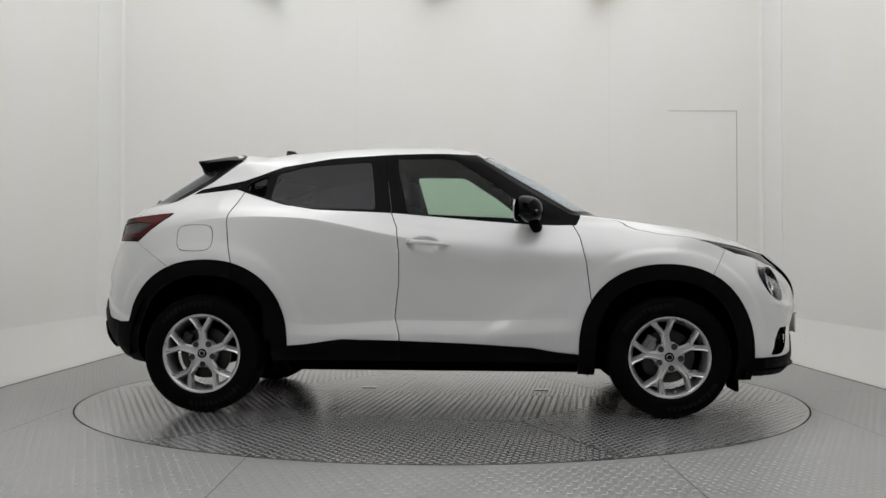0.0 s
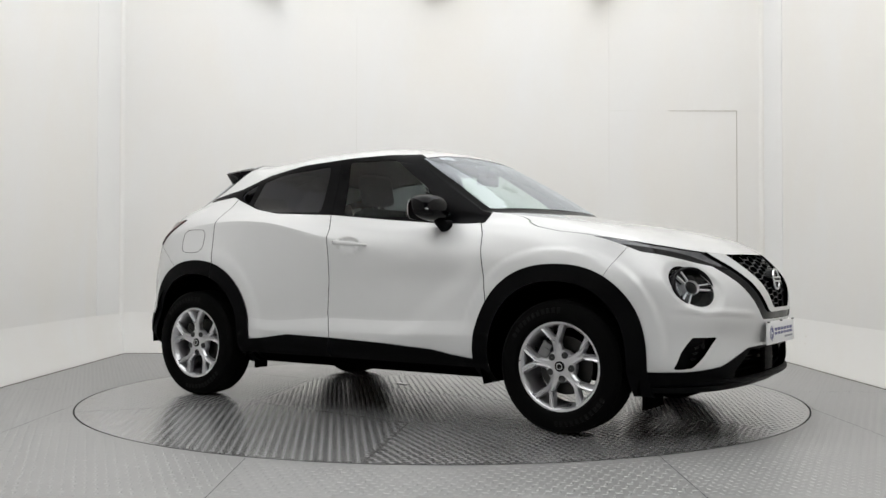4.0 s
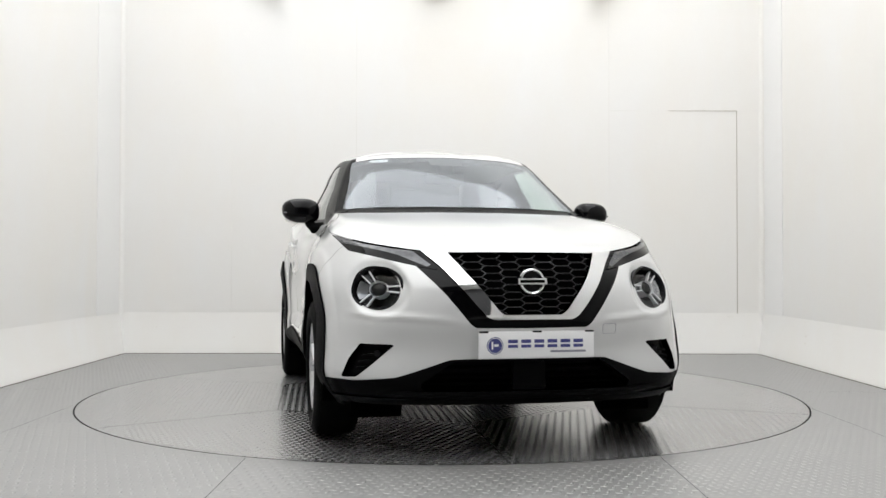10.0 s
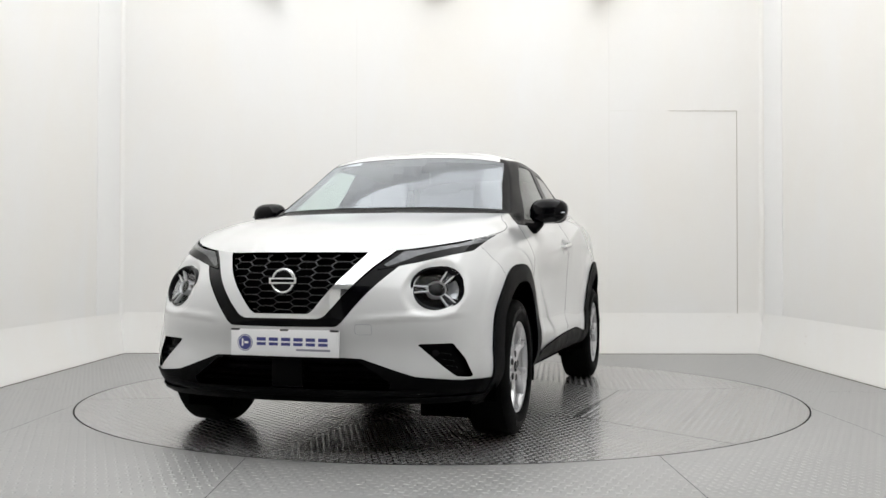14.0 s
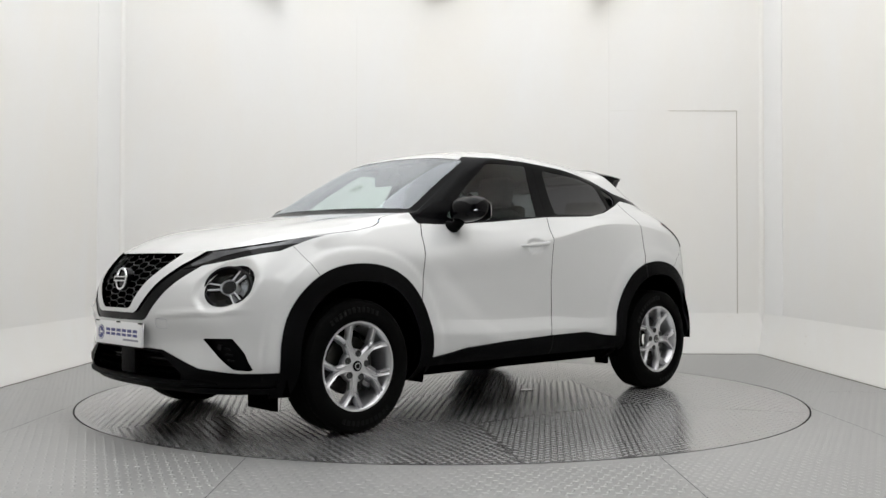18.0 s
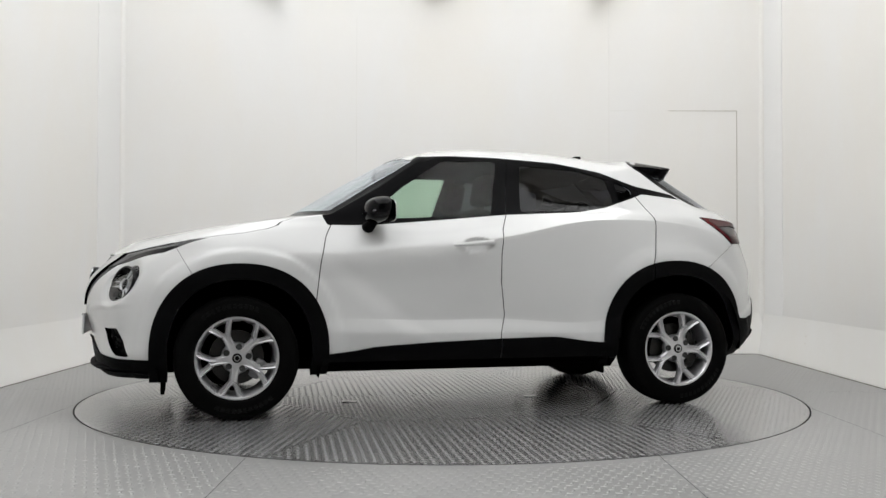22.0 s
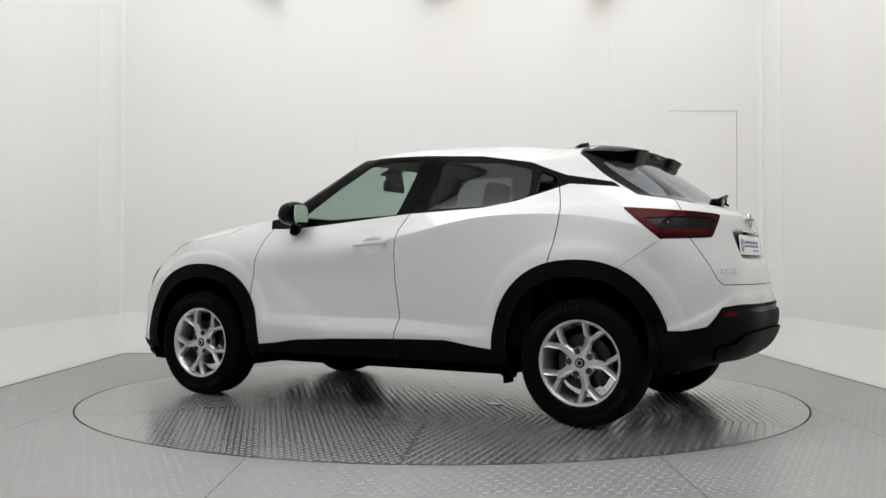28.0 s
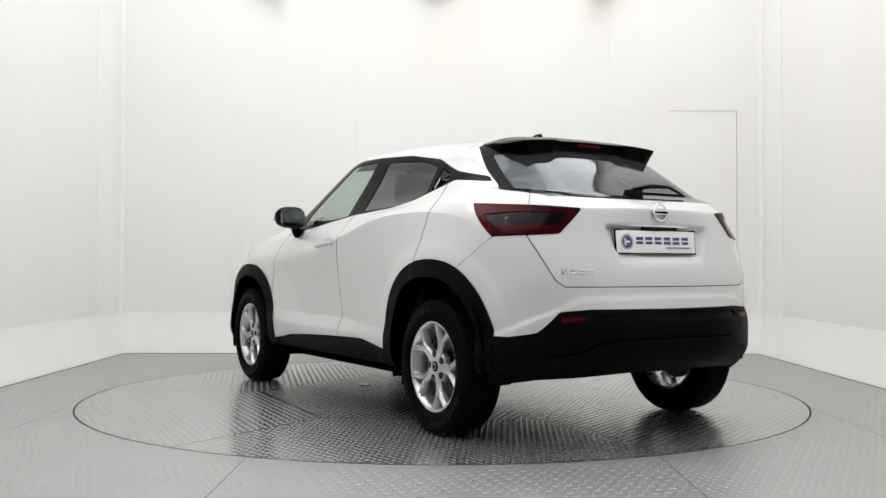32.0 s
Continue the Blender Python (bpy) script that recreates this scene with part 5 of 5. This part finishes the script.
# door mirrors
def mirror(s):
    ob = new("door_mirror")
    ob.parent = car
    ob["label"] = "gloss black door mirror"
    c = Vector((.545, .892, 1.153))
    bm = bmesh.new()
    n, k = 20, 28
    rows = []
    for i in range(1, n):
        v = math.pi * i / n - math.pi / 2
        row = []
        for j in range(k):
            a = 2 * math.pi * j / k
            cx, cy, cz = math.cos(v) * math.cos(a), math.cos(v) * math.sin(a), math.sin(v)
            q = [math.copysign(abs(t) ** e, t) for t, e in ((cx, .8), (cy, .72), (cz, .80))]
            y = q[1] * .108
            z = q[2] * (.079 - .013 * (q[1] + 1) / 2) + .006 * q[1] + .006
            x = q[0] * (.096 if q[0] > 0 else .044) - .030 * (q[1] + 1) / 2 - .012 * q[2]
            row.append(bm.verts.new((c.x + x, s * (c.y + y), c.z + z)))
        rows.append(row)
    for a, b in zip(rows, rows[1:]):
        for j in range(k):
            m = (j + 1) % k
            bm.faces.new((a[j], a[m], b[m], b[j]))
    bm.faces.new(rows[0][::-1])
    bm.faces.new(rows[-1])
    part("housing", bm, GLOSS, ob, angle=60)
    bm = bmesh.new()
    foot = on_side(.60, 1.066, s)[0]
    tube(bm, [Vector((.592, foot.y - s * .02, 1.060)), Vector((.588, s * .822, 1.058)), Vector((.572, s * .838, 1.085)), Vector((.560, s * .850, 1.12))], [.034, .032, .030, .030], 12)
    part("stalk", bm, PLASTIC, ob)
    bm = bmesh.new()
    m = frame_at(Vector((c.x - .062, s * c.y, c.z - .002)), Vector((-1, -s * .22, .02)))
    out = [(.094 * math.copysign(abs(math.cos(t)) ** .6, math.cos(t)), .062 * math.copysign(abs(math.sin(t)) ** .6, math.sin(t))) for t in [2 * math.pi * i / 28 for i in range(28)]]
    slab(bm, out, .004, m)
    part("mirror_glass", bm, CHROME, ob, "mirror glass")
    bm = bmesh.new()
    tube(bm, [Vector((c.x + .085 - .02 * t * t - .030 * (t + 1) / 2, s * (c.y + .10 * t), c.z - .012 + .006 * t)) for t in (-.1, .2, .5, .8, .98)], .0045, 6)
    part("indicator_strip", bm, LAMP_WHITE, ob, "thin clear indicator strip")


for s in (-1, 1):
    mirror(s)

# door handles: a tapered grip over the pressed cup
for i, s in enumerate((1, -1)):
    bm = bmesh.new()
    rows = []
    for t in np.linspace(0, 1, 15):
        x = .112 - t * .252
        h = .0075 + .0065 * smooth_step(t / .5)
        z = .958 + .021 * t
        out = .036 * smooth_step(t / .18) * (1 - .55 * smooth_step((t - .86) / .14)) + .004
        sk = 0.868 + 0.008 * t
        ring = []
        for j in range(10):
            a = 2 * math.pi * j / 10
            ring.append(bm.verts.new((x, s * (sk + out + .0085 * math.cos(a)), z + h * math.sin(a))))
        rows.append(ring)
    for a, b in zip(rows, rows[1:]):
        for j in range(10):
            m = (j + 1) % 10
            bm.faces.new((a[j], a[m], b[m], b[j]))
    bm.faces.new(rows[0][::-1])
    bm.faces.new(rows[-1])
    hd = part("handle", bm, PAINT, doors_f[i], "white door handle")
    bm = bmesh.new()
    box(bm, (-.141, s * .868, .968), (-.104, s * .908, .992), .006)
    part("handle_end", bm, PAINT, doors_f[i])
    if s < 0:
        bm = bmesh.new()
        lathe(bm, [(.006, .0), (.006, .002), (.0005, .002)], 14, frame_at(Vector((-.124, -.909, .981)), Vector((0, -1, 0))))
        part("key_cover", bm, GAP, doors_f[i])
# fuel flap on the right rear quarter
ring = []
for i in range(40):
    t = 2 * math.pi * i / 40
    x = -1.372 + .106 * math.copysign(abs(math.cos(t)) ** .55, math.cos(t))
    z = 1.000 + .076 * math.copysign(abs(math.sin(t)) ** .55, math.sin(t))
    p, n = on_side(x, z, -1)
    ring.append(p + n * .0004)
bm = bmesh.new()
tube(bm, ring, .0016, 5, closed=True)
part("fuel_flap_joint", bm, SHADE, quarters[1], "rounded joint of the fuel flap")
# towing eye cover on the front bumper
ring = [on_front(y, z) for y, z in rounded([(.335, .585), (.405, .585), (.405, .540), (.335, .540)], .012)]
bm = bmesh.new()
tube(bm, [p + n * .0002 for p, n in ring], .0010, 5, closed=True)
part("towing_eye_cover", bm, SIGN_GREY, car)

# lower intake slats, sensor block, fog lamps
for z in (.325, .362, .398):
    half = np.interp(z, [.30, .36, .427], [.50, .465, .345]) - .02
    bm = bmesh.new()
    tube(bm, [on_front(y, z)[0] - Vector((.040, 0, 0)) for y in np.linspace(-half, half, 15)], .0075, 6)
    part("intake_slat", bm, SHADE, car)
a = on_front(0, .36)[0]
part("sensor_cover", box(bmesh.new(), (a.x - .05, -.075, .298), (a.x - .022, .075, .424), .006), PLASTIC, car, "flat black sensor cover")
for s in (-1, 1):
    for t in (.2, .45, .7):
        y, z = .690 + .05 * t, .470 - .11 * t
        a = on_front(y, z)[0]
        bm = bmesh.new()
        tube(bm, [Vector((a.x - .02, s * (y + .02), z)), Vector((a.x - .016, s * (y - .075 + .05 * t), z + .004))], .005, 6)
        part("fog_slat", bm, PLASTIC, car)
    a = on_front(.66, .462)[0]
    bm = bmesh.new()
    lathe(bm, [(.016, -.02), (.016, .0), (.013, .003), (.0005, .004)], 20, frame_at(Vector((a.x - .018, s * .655, .455)), Vector((1, s * .2, 0))))
    part("fog_lamp", bm, SMOKED, car)

# the lip under the intake, thicker in the middle and drawn back at its ends
bm = bmesh.new()
rows = []
for y in np.linspace(-.66, .66, 25):
    a = on_front(y, .283)[0]
    k = smooth_step((.66 - abs(y)) / .16)
    sec = [(-.035, .012), (.006 + .014 * k, .010), (.014 + .018 * k, .002), (.014 + .018 * k, -.010), (.004 + .010 * k, -.022), (-.035, -.026)]
    rows.append([bm.verts.new((a.x + dx, y, a.z + dz + .012 * smooth_step((abs(y) - .45) / .2))) for dx, dz in sec])
for a, b in zip(rows, rows[1:]):
    for i in range(len(a)):
        j = (i + 1) % len(a)
        bm.faces.new((a[i], a[j], b[j], b[i]))
bm.faces.new(rows[0])
bm.faces.new(rows[-1][::-1])
part("splitter_lip", bm, PLASTIC, car, "black plastic lip under the front intake")

# underbody: air dams, flaps, axles, silencer
for s in (-1, 1):
    part("air_dam", box(bmesh.new(), (1.700, s * .50, .135), (1.722, s * .74, .235), .006), SHADE, car)
    part("mud_flap", box(bmesh.new(), (-.862, s * .70, .195), (-.842, s * .80, .27), .005), SHADE, car)
for x, r in ((1.318, .045), (-1.318, .060)):
    bm = bmesh.new()
    tube(bm, [(x, -.70, .30), (x, 0, .285), (x, .70, .30)], r, 10)
    part("axle", bm, SHADE, car)
bm = bmesh.new()
lathe(bm, [(.0005, -.28), (.085, -.27), (.095, -.24), (.095, .24), (.085, .27), (.0005, .28)], 20, Matrix.Translation((-1.68, 0, .42)) @ Matrix.Rotation(radians(90), 4, "X"))
part("silencer", bm, STEEL, car, "grey metal exhaust silencer")
# ---- the cabin, seen through the glass ----
def rounded_box(name, lo, hi, bevel, mat, parent, tilt=0.0, label=""):
    c = Vector([(a + b) / 2 for a, b in zip(lo, hi)])
    m = Matrix.Translation(c) @ Matrix.Rotation(radians(tilt), 4, "Y") @ Matrix.Translation(-c)
    bm = bmesh.new()
    box(bm, lo, hi, 0, m)
    bmesh.ops.bevel(bm, geom=bm.edges[:], offset=bevel, segments=4, affect="EDGES", profile=.6)
    return part(name, bm, mat, parent, label)


def seat(x, y):
    ob = new("front_seat")
    ob.parent = car
    ob["label"] = "dark grey cloth front seat"
    rounded_box("cushion", (x - .05, y - .25, .50), (x + .46, y + .25, .66), .06, CLOTH, ob)
    rounded_box("backrest", (x - .16, y - .25, .60), (x - .02, y + .25, 1.20), .06, CLOTH, ob, -18)
    rounded_box("headrest", (x - .275, y - .13, 1.215), (x - .175, y + .13, 1.41), .045, CLOTH, ob, -12)
    for d in (-.06, .06):
        bm = bmesh.new()
        tube(bm, [(x - .20, y + d, 1.14), (x - .22, y + d, 1.26)], .007, 8)
        part("headrest_post", bm, STEEL, ob)


for y in (-.37, .37):
    seat(.0, y)
bench = new("rear_bench")
bench.parent = car
bench["label"] = "dark grey cloth rear bench"
rounded_box("cushion", (-.92, -.62, .52), (-.45, .62, .70), .06, CLOTH, bench)
rounded_box("backrest", (-1.13, -.60, .62), (-.99, .60, 1.18), .06, CLOTH, bench, -20)
for y in (-.36, .36):
    rounded_box("headrest", (-1.20, y - .14, 1.14), (-1.10, y + .14, 1.30), .04, CLOTH, bench, -14)
rounded_box("dashboard", (.55, -.70, .72), (.98, .70, 1.085), .07, CABIN, car, 0, "black soft-touch dashboard")
rounded_box("load_cover", (-1.85, -.55, 1.02), (-1.20, .55, 1.05), .012, CABIN, car)
bm = bmesh.new()
c = Matrix.Translation((.47, -.37, 1.03)) @ Matrix.Rotation(radians(-62), 4, "Y")
tube(bm, [c @ Vector((.185 * math.cos(2 * math.pi * i / 32), .185 * math.sin(2 * math.pi * i / 32), 0)) for i in range(32)], .016, 8, closed=True)
box(bm, (-.05, -.07, -.03), (.05, .07, .015), .015, c)
box(bm, (-.012, -.175, -.012), (.012, .175, .004), .004, c)
part("steering_wheel", bm, CABIN, car, "black steering wheel")
rounded_box("rear_view_mirror", (.365, -.12, 1.345), (.39, .12, 1.415), .011, CABIN, car, 0, "black rear view mirror")
rounded_box("mirror_mount", (.33, -.05, 1.39), (.42, .05, 1.47), .02, CABIN, car)
for s in (-1, 1):
    rounded_box("door_card", (-1.0, s * .70, .40), (.80, s * .77, 1.06), .02, CABIN, car)
    rounded_box("sun_visor", (.02, s * .16, 1.490), (.19, s * .50, 1.508), .007, HEADLINER, car, 8)
# windscreen sticker and the sensor patch at the top of the glass
p, n = on_top(.335, -.405)
bm = box(bmesh.new(), (-.055, -.022, -.008), (.055, .022, -.006), 0, frame_at(p, n))
part("windscreen_sticker", bm, SIGN_WHITE, car, "small white windscreen sticker", smooth=False)
p, n = on_top(.39, .0)
bm = box(bmesh.new(), (-.10, -.05, -.012), (.10, .05, -.008), .001, frame_at(p, n))
part("sensor_patch", bm, GLOSS, car, smooth=False)
bm = box(bmesh.new(), (-.002, -.095, 0), (.002, .095, .052), 0, Matrix.Translation((.735, .285, 1.086)) @ Matrix.Rotation(radians(-24), 4, "Y"))
part("dash_sheet", bm, surface("pale_blue_paper", (.42, .55, .75), .7), car, "pale blue sheet propped up on the dashboard", smooth=False)
# ---- what moves: the turntable, and the car that stands on it ----
def motions():
    rows_t, rows_c = [], []
    for i in range(33):
        t = float(i)
        a = Matrix.Rotation(radians(TURN_START + TURN_RATE * t), 4, "Z")
        rows_t.append((t, Matrix.Translation((DISC_X, 0, 0)) @ a))
        rows_c.append((t, a @ Matrix.Translation((CAR_X, CAR_Y, 0.0))))
    walk(turntable, rows_t)
    walk(car, rows_c)


motions()
